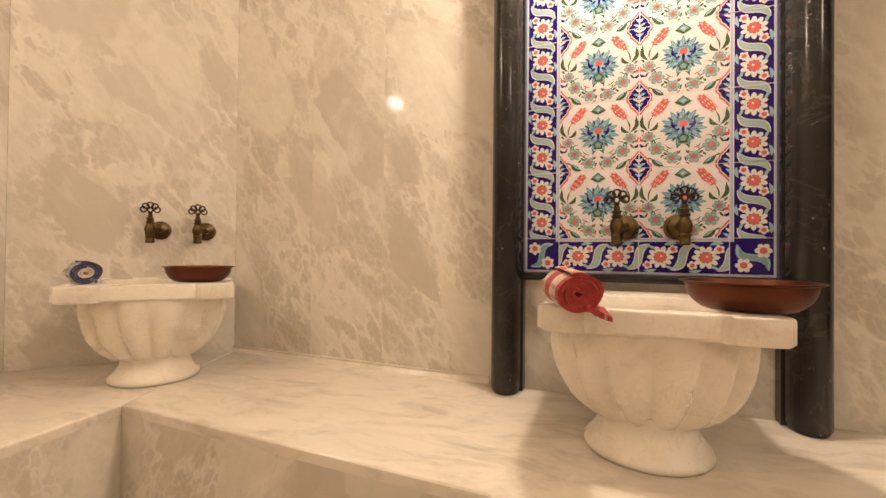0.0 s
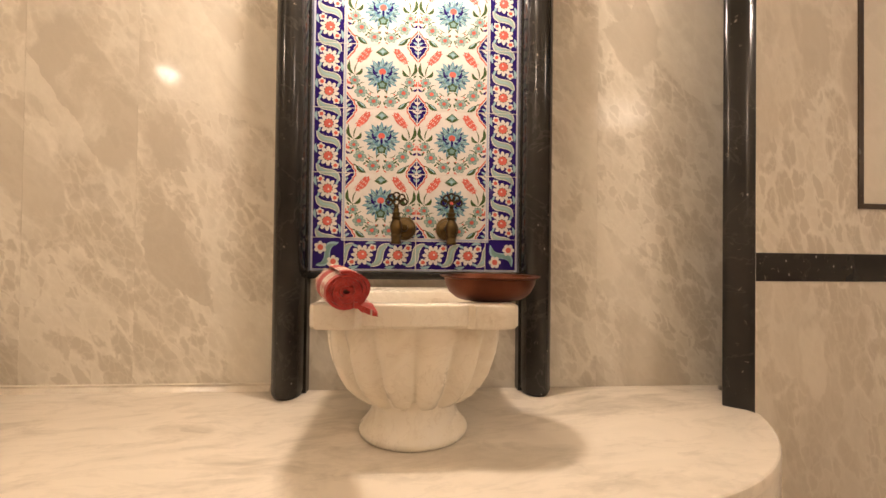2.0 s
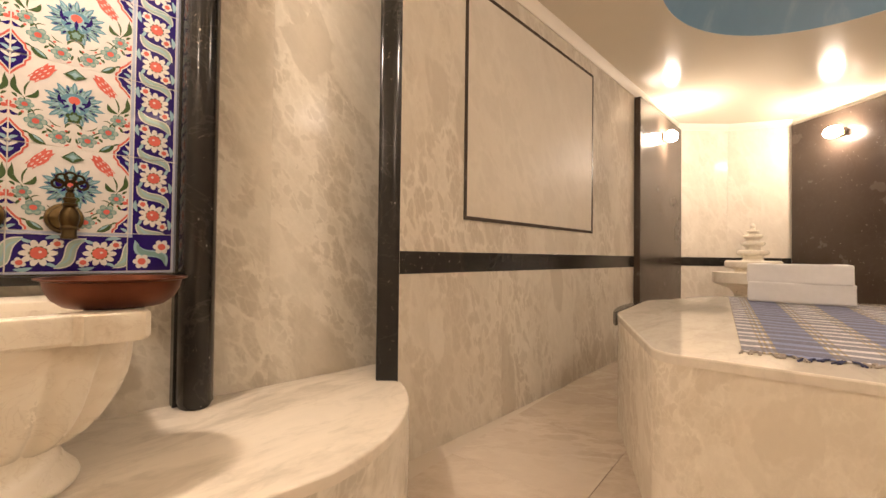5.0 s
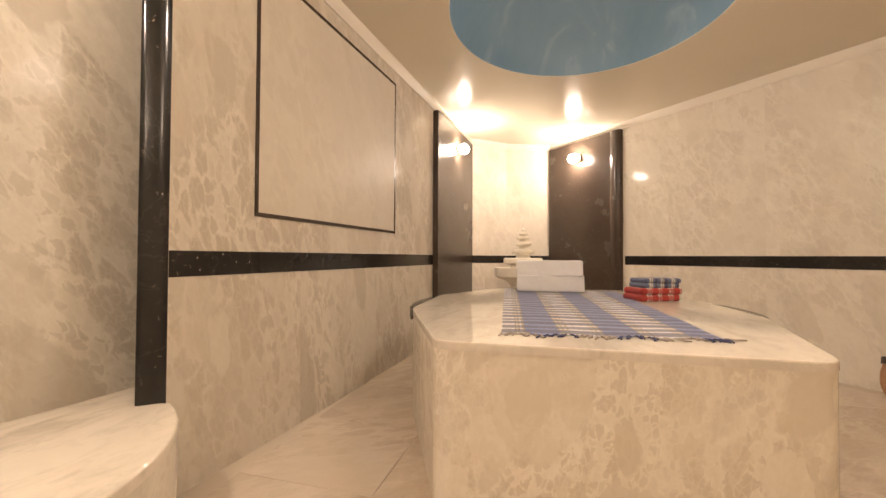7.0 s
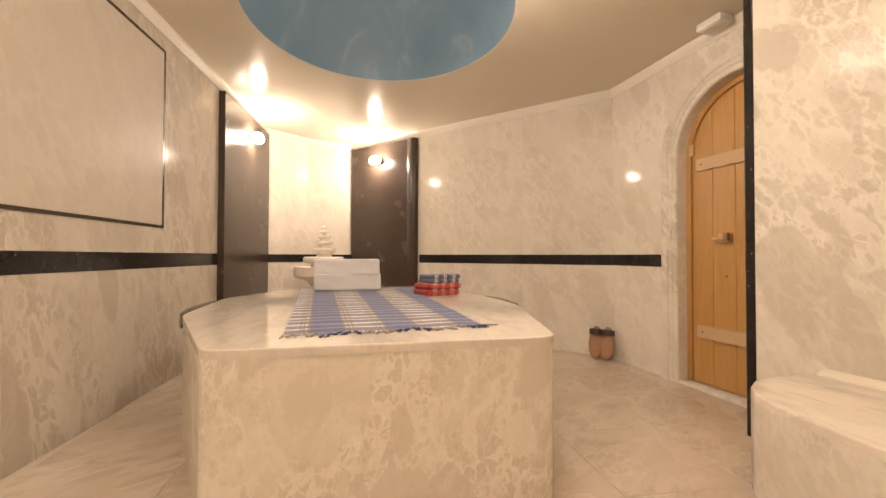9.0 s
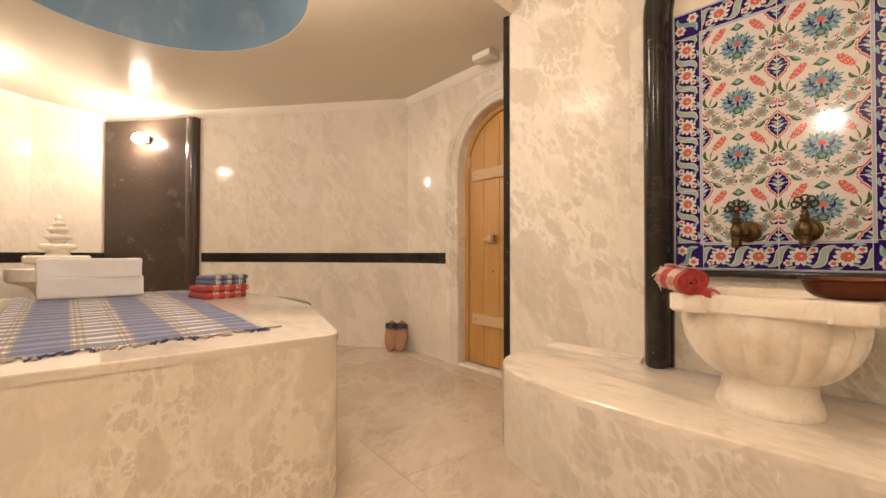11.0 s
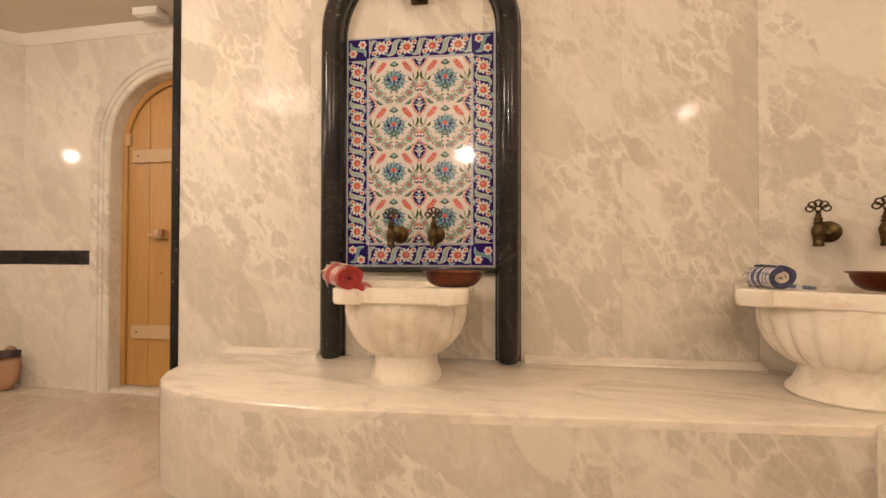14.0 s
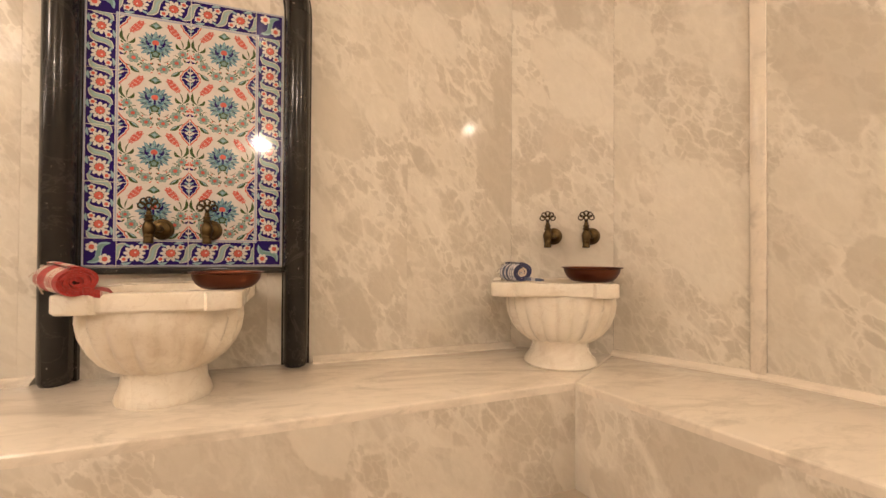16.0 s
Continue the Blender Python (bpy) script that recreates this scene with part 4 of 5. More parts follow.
    for s in (-1, 1):
        L.append((leaf(0.5 + s * 0.07, 0.50, 0.5 + s * 0.125, 0.64, 0.018, -0.15 * s), COBALT_, 7))
    L += [(disc(0.5, 0.565, 0.066, 14), PALE_, 8), (disc(0.5, 0.580, 0.050, 12), RED_, 9), (leaf(0.5, 0.45, 0.5, 0.555, 0.018), COBALT_, 9)]
    L += [(scallop(0.5, 0.375, 0.050, 0.072, 5, 3, 1.57), GREEN_, 7), (scallop(0.5, 0.375, 0.028, 0.042, 5, 3, 1.57), TEAL_, 8)]
    # bud over the blossom
    for r, g, z in ((1.0, GREEN_, 1), (0.78, TEAL_, 2), (0.40, PALE_, 3)):
        L.append(([(0.5 + 0.082 * r, 0.895), (0.5, 0.895 + 0.075 * r), (0.5 - 0.082 * r, 0.895), (0.5, 0.895 - 0.065 * r)], g, z))
    for s in (-1, 1):
        L.append((leaf(0.5, 0.825, 0.5 + s * 0.10, 0.885, 0.018, 0.12 * s), GREEN_, 4))
    return L


def daisy(place, r, z, petals=9):
    """White petals round a red heart; place maps the flower's own plane to the tile."""
    L = []
    for i in range(petals):
        a = 2 * math.pi * i / petals
        L.append((place(disc(0.67 * r * math.cos(a), 0.67 * r * math.sin(a), 0.34 * r, 10, 0.60, a)), WHITE_, z))
    return L + [(place(disc(0, 0, 0.55 * r, 14)), WHITE_, z + 1), (place(scallop(0, 0, 0.42 * r, 0.53 * r, petals, 2)), GREEN_, z + 2), (place(disc(0, 0, 0.45 * r, 14)), RED_, z + 3), (place(disc(-0.08 * r, 0.08 * r, 0.10 * r, 6)), WHITE_, z + 4)]


def border_layers():
    """One border tile, two daisies and two S leaves along its length (u along, v across)."""
    L = [([(-1, 0.066), (2, 0.066), (2, 0.91), (-1, 0.91)], COBALT_, 1), ([(-1, -0.1), (2, -0.1), (2, 0.052), (-1, 0.052)], LILAC_, 1), ([(-1, 0.93), (2, 0.93), (2, 1.1), (-1, 1.1)], LILAC_, 1)]
    k = 0.495

    def at(c, v):
        return lambda pts: [(c + x * k, v + y) for x, y in pts]
    for c in (0.0, 0.5, 1.0):
        p = at(c, 0.49)
        L += [(p(ess(-0.27, 0.36, 0.27, -0.36, 0.118, 0.09)), WHITE_, 2), (p(ess(-0.25, 0.34, 0.25, -0.34, 0.095, 0.09)), SAGE_, 3), (p(ess(-0.20, 0.27, 0.20, -0.27, 0.022, 0.09)), PALE_, 4)]
        for s in (-1, 1):
            L += [(p(leaf(s * 0.12, s * 0.37, s * 0.42, s * 0.33, 0.045, 0.1)), PALE_, 2), (p(leaf(-s * 0.20, s * 0.35, -s * 0.44, s * 0.24, 0.035, 0.1)), PALE_, 2)]
            L += [(at(c + s * 0.215 * k, 0.49 + s * 0.215)(scallop(0, 0, 0.080, 0.120, 5, 3)), WHITE_, 5), (at(c + s * 0.215 * k, 0.49 + s * 0.215)(disc(0, 0, 0.062, 8)), RED_, 6)]
    for c in (0.25, 0.75):
        L += daisy(at(c, 0.49), 0.305, 6, 10)
    return L


def corner_layers():
    L = [([(0.066, 0.066), (2, 0.066), (2, 2), (0.066, 2)], COBALT_, 1), ([(-1, -1), (2, -1), (2, 0.052), (0.052, 0.052), (0.052, 2), (-1, 2)], LILAC_, 2), ([(0.905, 0.905), (2, 0.905), (2, 2), (0.905, 2)], LILAC_, 2)]
    L += [(ess(0.16, 0.16, 0.85, 0.85, 0.11, 0.14), PALE_, 3), (ess(0.2, 0.2, 0.8, 0.8, 0.075, 0.14), TEAL_, 4)]
    for x, y in ((0.28, 0.68), (0.70, 0.30)):
        L += [(scallop(x, y, 0.13, 0.19, 6, 3), WHITE_, 5), (disc(x, y, 0.09, 8), RED_, 6)]
    return L


TILE_T = 0.010
FIELD_L, BORDER_L, CORNER_L = flower_layers(), border_layers(), corner_layers()


def tile_body(sx, sy):
    me = finish(slab_bm(0.0004, sx - 0.0004, 0.0004, sy - 0.0004, TILE_T, 0.0006), "tile", G_WHITE, smooth=False)
    return me


def niche(name, m, centre, bottom, tw, th, border, rows_, half, back, front, label):
    """Tile panel, half-round black arch and ledge on one wall. m: the wall's pose."""
    panel = thing(name, m @ pose(centre, -TILE_T - 0.002, bottom), label, "tile mural")
    w, h = 2 * tw + 2 * border, rows_ * th + 2 * border
    part("backing", box(w - 0.002, TILE_T, h - 0.002, pose(0, TILE_T / 2 + 0.0014, h / 2)), GROUT, panel, "thin mortar bed", smooth=False)
    x0 = -w / 2
    sets = {"field": (tile_body(tw, th), motif_mesh("motif", FIELD_L, tw, th)),
            "long": (tile_body(tw, border), motif_mesh("motif", BORDER_L, tw, border)),
            "tall": (tile_body(th, border), motif_mesh("motif", BORDER_L, th, border)),
            "corner": (tile_body(border, border), motif_mesh("motif", CORNER_L, border, border))}

    def lay(kind, x, z, turn=0.0):
        body, motif = sets[kind]
        t = new("tile", body)
        t.parent = panel
        t.matrix_basis = pose(x, 0, z) @ Matrix.Rotation(radians(turn), 4, "Y")
        o = new("motif", motif)
        o.parent = t

    for i in range(2):
        for j in range(rows_):
            lay("field", x0 + border + i * tw, border + j * th)
        lay("long", x0 + border + i * tw, 0)
        lay("long", x0 + border + (i + 1) * tw, h, 180)
    for j in range(rows_):
        lay("tall", x0, border + (j + 1) * th, 90)
        lay("tall", -x0, border + j * th, -90)
    lay("corner", x0, 0)
    lay("corner", x0, h, 90)
    lay("corner", -x0, h, 180)
    lay("corner", -x0, 0, -90)
    a = thing("niche_surround", m @ pose(centre, 0, BENCH_Z), "black polished marble half-round columns joined by an arch", "niche surround")
    spring = 2.0 - BENCH_Z
    wide = 0.126
    mid = half + wide / 2
    part("column", half_round([(mid, 0.0), (mid, 0.02), (mid, spring - 0.0008)], wide, (True, False), back, front), BLACK, a, sharp=50)
    part("column", half_round([(-mid, spring - 0.0008), (-mid, 0.02), (-mid, 0.0)], wide, (False, True), back, front), BLACK, a, sharp=50)
    part("arch", half_round([(mid * math.cos(math.pi * i / 28), spring + mid * math.sin(math.pi * i / 28)) for i in range(29)], wide, (False, False), back, front), BLACK, a, sharp=50)
    led = part("ledge", box(2 * half, 0.05, 0.026, pose(centre, -0.025, bottom - 0.017), 0.004), BLACK)
    led.matrix_basis = m
    tagged(led, "thin black marble ledge under the tile panel", "ledge")


M1, M2 = wall_frame(W1A, W1B)[0], wall_frame(W2A, W2B)[0]


def on_wall(m, x, y):
    return (m.inverted() @ Vector((x, y, 0))).x


niche("ceramic_mural", M1, on_wall(M1, 0.280, 1.829), 0.80, 0.2775, 0.2535, 0.1295, 4, 0.406, 0.048, 0.138, "blue, red and white floral glazed tile panel on the wall")
niche("ceramic_mural", M2, on_wall(M2, 0.663, -2.251), 0.805, 0.267, 0.239, 0.1205, 4, 0.390, 0.024, 0.112, "blue, red and white floral glazed tile panel on the wall")


# ---- wash basins ----
def poly_radius(points, a):
    d = Vector((math.cos(a), math.sin(a)))
    best = 0.0
    for i in range(len(points)):
        p, q = Vector(points[i - 1]), Vector(points[i])
        e = q - p
        den = d.x * e.y - d.y * e.x
        if abs(den) < 1e-9:
            continue
        t = (p.x * e.y - p.y * e.x) / den
        u = (p.x * d.y - p.y * d.x) / den
        if t > 0 and -1e-6 <= u <= 1 + 1e-6:
            best = max(best, t)
    return best


def basin(m, lobes, foot, front, back, half, ears, oval, label, aside=0.0):
    """A carved marble basin: fluted bowl on a round foot, with a thick eared rim. y points to the wall; aside: how far the bowl sits off the rim's middle."""
    b = thing("wash_basin", m, label, "wash basin", "marble wash basins")
    if foot == "wide":
        prof = [(0.0, 0.0), (0.166, 0.0), (0.174, 0.010), (0.170, 0.026), (0.152, 0.046), (0.138, 0.072), (0.132, 0.100), (0.136, 0.125), (0.0, 0.125)]
    elif foot == "flared":
        prof = [(0.0, 0.0), (0.152, 0.0), (0.160, 0.004), (0.163, 0.013), (0.160, 0.022), (0.150, 0.033), (0.139, 0.046), (0.131, 0.060), (0.125, 0.076), (0.124, 0.092), (0.128, 0.108), (0.136, 0.125), (0.0, 0.125)]
    else:
        prof = [(0.0, 0.0), (0.151, 0.0), (0.155, 0.010), (0.150, 0.030), (0.138, 0.060), (0.134, 0.100), (0.136, 0.125), (0.0, 0.125)]
    part("pedestal", xform(lathe(prof, 40), pose(aside, 0, 0)), KURNA, b, "round turned foot", sharp=50)
    deep = lobes < 18
    depth = 0.145 if deep else 0.085

    soft = 0.03 if deep else 0.012

    def ripple(a, z):
        k = min(max((z - 0.086) / 0.03, 0.35), 1) * min(max((0.352 - z) / 0.12, 0.20), 1)
        return 1 - depth * k + depth * k * (math.sqrt(math.cos(a * lobes / 2) ** 2 + soft) - math.sqrt(soft)) / (math.sqrt(1 + soft) - math.sqrt(soft))
    if deep:
        out = [(0.0, 0.088), (0.110, 0.088), (0.132, 0.090), (0.158, 0.100), (0.186, 0.120), (0.212, 0.148), (0.234, 0.184), (0.250, 0.226), (0.258, 0.270), (0.260, 0.306), (0.256, 0.342)]
    else:
        out = [(0.0, 0.104), (0.112, 0.104), (0.134, 0.108), (0.166, 0.122), (0.202, 0.150), (0.234, 0.192), (0.254, 0.240), (0.262, 0.290), (0.258, 0.342)]
    inn = [(0.212, 0.385), (0.207, 0.36), (0.196, 0.30), (0.168, 0.24), (0.115, 0.205), (0.05, 0.196), (0.0, 0.195)]
    OVAL = pose(aside, 0, 0) @ Matrix.Diagonal((1, oval, 1, 1))
    part("bowl", xform(lathe(out, 280, ripple), OVAL), KURNA, b, "fluted bowl", sharp=60)
    part("basin_hollow", xform(lathe(inn, 64), OVAL), KURNA, b, "smooth hollow", sharp=60)
    # rim
    f, h, e = -front, half, ears
    dip = 0.012 if deep else 0.007
    outline = [(h, back), (-h, back), (-h, f + 0.02), (-h + 0.012, f + 0.004), (-h + e * 0.5, f - 0.004), (-h + e, f), (-h + e + 0.012, f + dip + 0.006), (-h + e + 0.05, f + dip),
               (0.0, f + 0.55 * dip), (h - e - 0.05, f + dip), (h - e - 0.012, f + dip + 0.006), (h - e, f), (h - e * 0.5, f - 0.004), (h - 0.012, f + 0.004), (h, f + 0.02)]
    bm = bmesh.new()
    n = 200
    prev = first = None
    top, low, rd = 0.401, 0.338, 0.008
    angles = sorted({2 * math.pi * i / n for i in range(n)} | {math.atan2(y, x) % (2 * math.pi) for x, y in outline})
    for a in angles:
        r = poly_radius(outline, a)
        c, s = math.cos(a), math.sin(a)
        g = oval / math.hypot(oval * c, s)
        outer = [(q * c, q * s, z) for q, z in ((r - rd, low), (r, low + rd), (r, top - rd), (r - rd * 0.3, top - rd * 0.3), (r - rd, top))]
        inner = [(q * g * c + aside, q * g * s, z) for q, z in ((0.222, top), (0.215, top - 0.002), (0.211, top - 0.008), (0.209, low))]
        row = [bm.verts.new(p) for p in [(0.21 * g * c + aside, 0.21 * g * s, low), *outer, *inner]]
        if prev:
            for j in range(len(row) - 1):
                bm.faces.new((prev[j], row[j], row[j + 1], prev[j + 1]))
        else:
            first = row
        prev = row
    for j in range(len(first) - 1):
        bm.faces.new((prev[j], first[j], first[j + 1], prev[j + 1]))
    bmesh.ops.recalc_face_normals(bm, faces=bm.faces[:])
    part("rim", bm, KURNA, b, "thick eared rim", sharp=40)
    return b


def facing(x, y, nx, ny, z=BENCH_Z):
    """Pose whose y axis points along (nx, ny), to the wall."""
    return pose(x, y, z, 0, 0, math.degrees(math.atan2(-nx, ny)))


N1, N2 = (0.127, 0.992), (0.125, -0.992)
NA, NB = (-0.428, -0.904), (-0.670, 0.742)
basin(facing(0.228, 1.452, *N1), 14, "flared", 0.218, 0.36, 0.268, 0.115, 0.80, "white marble wash basin with broad flutes on a flared foot")
basin(facing(0.600, -1.923, *N2), 20, "plain", 0.262, 0.305, 0.260, 0.10, 0.97, "white marble wash basin with narrow flutes on a short foot", -0.02)
basin(facing(-1.635, 1.60, *NB), 14, "flared", 0.225, 0.335, 0.285, 0.115, 0.83, "white marble wash basin with broad flutes in the corner")
basin(facing(-1.005, -2.085, -0.36, -0.933), 20, "wide", 0.215, 0.225, 0.280, 0.10, 0.80, "white marble wash basin with narrow flutes in the corner", 0.05)


# ---- taps ----
def tap_parts():
    body = lathe([(0.0, -0.064), (0.014, -0.064), (0.022, -0.062), (0.024, -0.056), (0.021, -0.051), (0.021, -0.036), (0.024, -0.033), (0.024, -0.028), (0.022, -0.025), (0.026, -0.012), (0.028, 0.002), (0.025, 0.015), (0.019, 0.024), (0.016, 0.030), (0.021, 0.033), (0.021, 0.039), (0.016, 0.042), (0.016, 0.048), (0.019, 0.050), (0.019, 0.055), (0.013, 0.058), (0.012, 0.070), (0.008, 0.074), (0.0, 0.075)], 24)
    rose = lathe([(0.0, 0.0), (0.043, 0.0), (0.046, 0.005), (0.044, 0.012), (0.037, 0.015), (0.033, 0.022), (0.024, 0.026), (0.014, 0.030), (0.012, 0.07), (0.0, 0.07)], 24)
    stem = lathe([(0.0, 0.066), (0.009, 0.066), (0.007, 0.076), (0.011, 0.080), (0.006, 0.086), (0.0, 0.087)], 12)
    return (finish(xform(body, Matrix.Diagonal((0.84, 0.84, 1, 1))), "tap_body", BRASS), finish(xform(rose, pose(0, 0.078, 0.0, 90)), "wall_rose", BRASS), finish(stem, "handle", DARK_BRASS))


LOOP, SMALL_LOOP = finish(ring(0.0125, 0.0034), "loop", DARK_BRASS), finish(ring(0.010, 0.0034), "loop", DARK_BRASS)
TAP = tap_parts()


def tap(m, shift):
    t = thing("tap", m, "aged brass tap with a pierced clover handle on the wall", "tap", "brass taps")
    for nm, me in zip(("tap_body", "wall_rose", "handle"), TAP):
        o = new(nm, me)
        o.parent = t
        if nm != "wall_rose":
            o.matrix_basis = pose(-shift, 0, 0)
        if nm == "handle":
            for i in range(6):
                a = math.pi * (0.02 + 0.24 * i)
                ear = new("loop", LOOP if i < 5 else SMALL_LOOP)
                ear.parent = o
                ear.matrix_basis = pose(0.027 * math.cos(a), 0, 0.094 + 0.024 * math.sin(a)) if i < 5 else pose(0, 0, 0.094)
    if shift:
        part("arm", tube([(-shift, 0, 0), (-shift * 0.6, 0.03, 0), (0, 0.06, 0)], 0.011), BRASS, t)


# the place of each spout on its wall, the wall's direction, and how far the spout is swung from its rose
for x, y, n, swing in ((0.206, 1.839, N1, 0.030), (0.412, 1.8127, N1, -0.010), (0.79, -2.2347, N2, 0.030), (0.577, -2.2617, N2, 0.004),
                       (-1.139, -2.303, NA, 0.034), (-1.317, -2.219, NA, 0.034), (-1.905, 1.853, NB, 0.034), (-1.760, 1.984, NB, 0.034)):
    straight = n is N1 or n is N2
    off = 0.091 if straight else 0.079
    tap(facing(x - n[0] * off, y - n[1] * off, n[0], n[1], 0.968) @ pose(swing if straight else 0.0, 0, 0), swing)


# ---- copper bowls ----
def copper_bowl(x, y, z, scale=1.0):
    t = thing("copper_bowl", pose(x, y, z) @ Matrix.Scale(scale, 4), "shallow tarnished copper washing bowl on the basin rim", "bowl", "copper bowls")
    prof = [(0.0, 0.0), (0.085, 0.0), (0.098, 0.004), (0.118, 0.020), (0.130, 0.042), (0.134, 0.062), (0.146, 0.066), (0.147, 0.069), (0.132, 0.0685), (0.128, 0.060), (0.124, 0.042), (0.112, 0.022), (0.094, 0.008), (0.0, 0.006)]
    part("shell", lathe(prof, 48), COPPER, t, sharp=50)


RIM_Z = BENCH_Z + 0.401
copper_bowl(0.436, 1.365, RIM_Z)
copper_bowl(0.395, -1.850, RIM_Z, 0.86)
copper_bowl(-1.475, 1.655, RIM_Z, 0.92)
copper_bowl(-1.195, -2.02, RIM_Z, 0.98)


# ---- rolled towels ----
def rolled_towel(m, radius, length, cloth, label, fringe, reach=2.1, forward=0.0, flap=0.015, ends=()):
    """A cotton cloth rolled up, its end showing the spiral, with a loose tail. ends: cloths of the core and of the turns round it."""
    t = thing("rolled_towel", m @ pose(-0.6 * forward, -forward, -0.04 * forward, 130 * forward), label, "towel", "rolled towels")
    turns, n = 5.3, 150
    gap = radius * 0.95 / turns
    inner, outer, push = [], [], []
    for i in range(n + 1):
        u = i / n
        a = 2 * math.pi * turns * u
        r = radius * (0.05 + 0.95 * u)
        wob = 1 + 0.05 * noise.noise(Vector((math.cos(a) * 1.3, math.sin(a) * 1.3, 2.0 * u))) + 0.04 * math.sin(2 * a + 1)
        th = gap * (0.93 + 0.25 * noise.noise(Vector((7.0 * u * turns, 3.0, 1.0))))
        inner.append((r * wob * math.cos(a), r * wob * math.sin(a) * 0.90))
        outer.append(((r * wob + th) * math.cos(a), (r * wob + th) * math.sin(a) * 0.90))
        push.append(0.006 * noise.noise(Vector((5.0 * u * turns, 0.5, 4.0))) - 0.006 * (1 - u))
    bm = bmesh.new()
    k = 9
    rows = []
    for j in range(k + 1):
        v = j / k
        yy = (v - 0.5) * length
        flare = 1 + 0.05 * math.sin(2.2 * v + 0.4) + 0.03 * noise.noise(Vector((6.0 * v, 1.0, 3.0)))
        end = -1 if j == 0 else (1 if j == k else 0)
        rows.append([[bm.verts.new((x * flare, yy + end * (push[i] + dy), z * flare)) for i, (x, z) in enumerate(pts)] for pts, dy in ((inner, -0.002), (outer, 0.0))])
    for (i0, o0), (i1, o1) in zip(rows, rows[1:]):
        for i in range(n):
            bm.faces.new((i0[i], i1[i], i1[i + 1], i0[i + 1]))
            bm.faces.new((o0[i], o0[i + 1], o1[i + 1], o1[i]))
    for (a, b), flip in ((rows[0], False), (rows[-1], True)):
        for i in range(n):
            f = (a[i], a[i + 1], b[i + 1], b[i])
            face = bm.faces.new(f[::-1] if flip else f)
            if ends:
                face.material_index = 1 if i < 0.42 * n else 2
    bmesh.ops.recalc_face_normals(bm, faces=bm.faces[:])
    xform(bm, pose(0, 0, radius * 1.02))
    part("roll", bm, [cloth, *ends], t, sharp=55)
    tail = bmesh.new()
    prev = None
    for i in range(13):
        u = i / 12
        x = radius * (0.35 + reach * u)
        z = 0.003 + 0.006 * (1 - u) ** 2
        row = []
        for dz in (0, flap):
            for yy in (-length * 0.5 - 0.006, -length * 0.2, length * 0.2 - 0.1 * length * u):
                lift = dz * (1 - 0.35 * u ** 3) + 0.004 * noise.noise(Vector((6 * u, 20 * yy, dz * 40)))
                row.append(tail.verts.new((x, yy - 0.022 * u + 0.004 * math.sin(8 * u), max(z + lift, 0.002) - (0.5 * forward * u if yy < -length * 0.4 else 0.0))))
        if prev:
            for a, b in ((0, 1), (1, 2), (2, 5), (5, 4), (4, 3), (3, 0)):
                tail.faces.new((prev[a], prev[b], row[b], row[a]))
        prev = row
    bmesh.ops.holes_fill(tail, edges=tail.edges[:])
    bmesh.ops.recalc_face_normals(tail, faces=tail.faces[:])
    part("loose_end", tail, cloth, t, sharp=60)
    random.seed(5)
    tufts = []
    for i in range(18):
        a = 2 * math.pi * i / 18
        q = radius * random.uniform(0.6, 1.05)
        p = Vector((q * math.cos(a), length * 0.5, radius * 1.02 + 0.9 * q * math.sin(a)))
        drop = random.uniform(0.010, 0.026)
        tufts.append(tube([p, p + Vector((random.uniform(-0.006, 0.006), 0.012, -0.004)), p + Vector((random.uniform(-0.012, 0.012), random.uniform(0.014, 0.026), -drop))], 0.0020, 5))
    part("fringe", joined(*tufts), fringe, t)


RED_L = "red and white striped cotton towel rolled up on the basin rim"
BLUE_L = "blue and white striped cotton towel rolled up on the basin rim"
rolled_towel(pose(0.022, 1.290, RIM_Z, 0, 0, 14), 0.046, 0.15, RED_CLOTH, RED_L, FRINGE_PALE, 1.15, 0.03)
rolled_towel(pose(0.822, -1.718, RIM_Z, 0, 0, 230), 0.045, 0.16, RED_CLOTH, RED_L, FRINGE_PALE, 1.75, 0.035, 0.024)
rolled_towel(pose(-1.772, 1.405, RIM_Z, 0, 0, 62), 0.042, 0.15, BLUE_CLOTH, BLUE_L, FRINGE, 0.9, ends=(FRINGE_PALE, FRINGE_NAVY))
rolled_towel(pose(-0.805, -2.045, RIM_Z, 0, 0, 196), 0.044, 0.115, BLUE_CLOTH, BLUE_L, FRINGE, ends=(FRINGE_PALE, FRINGE_NAVY))


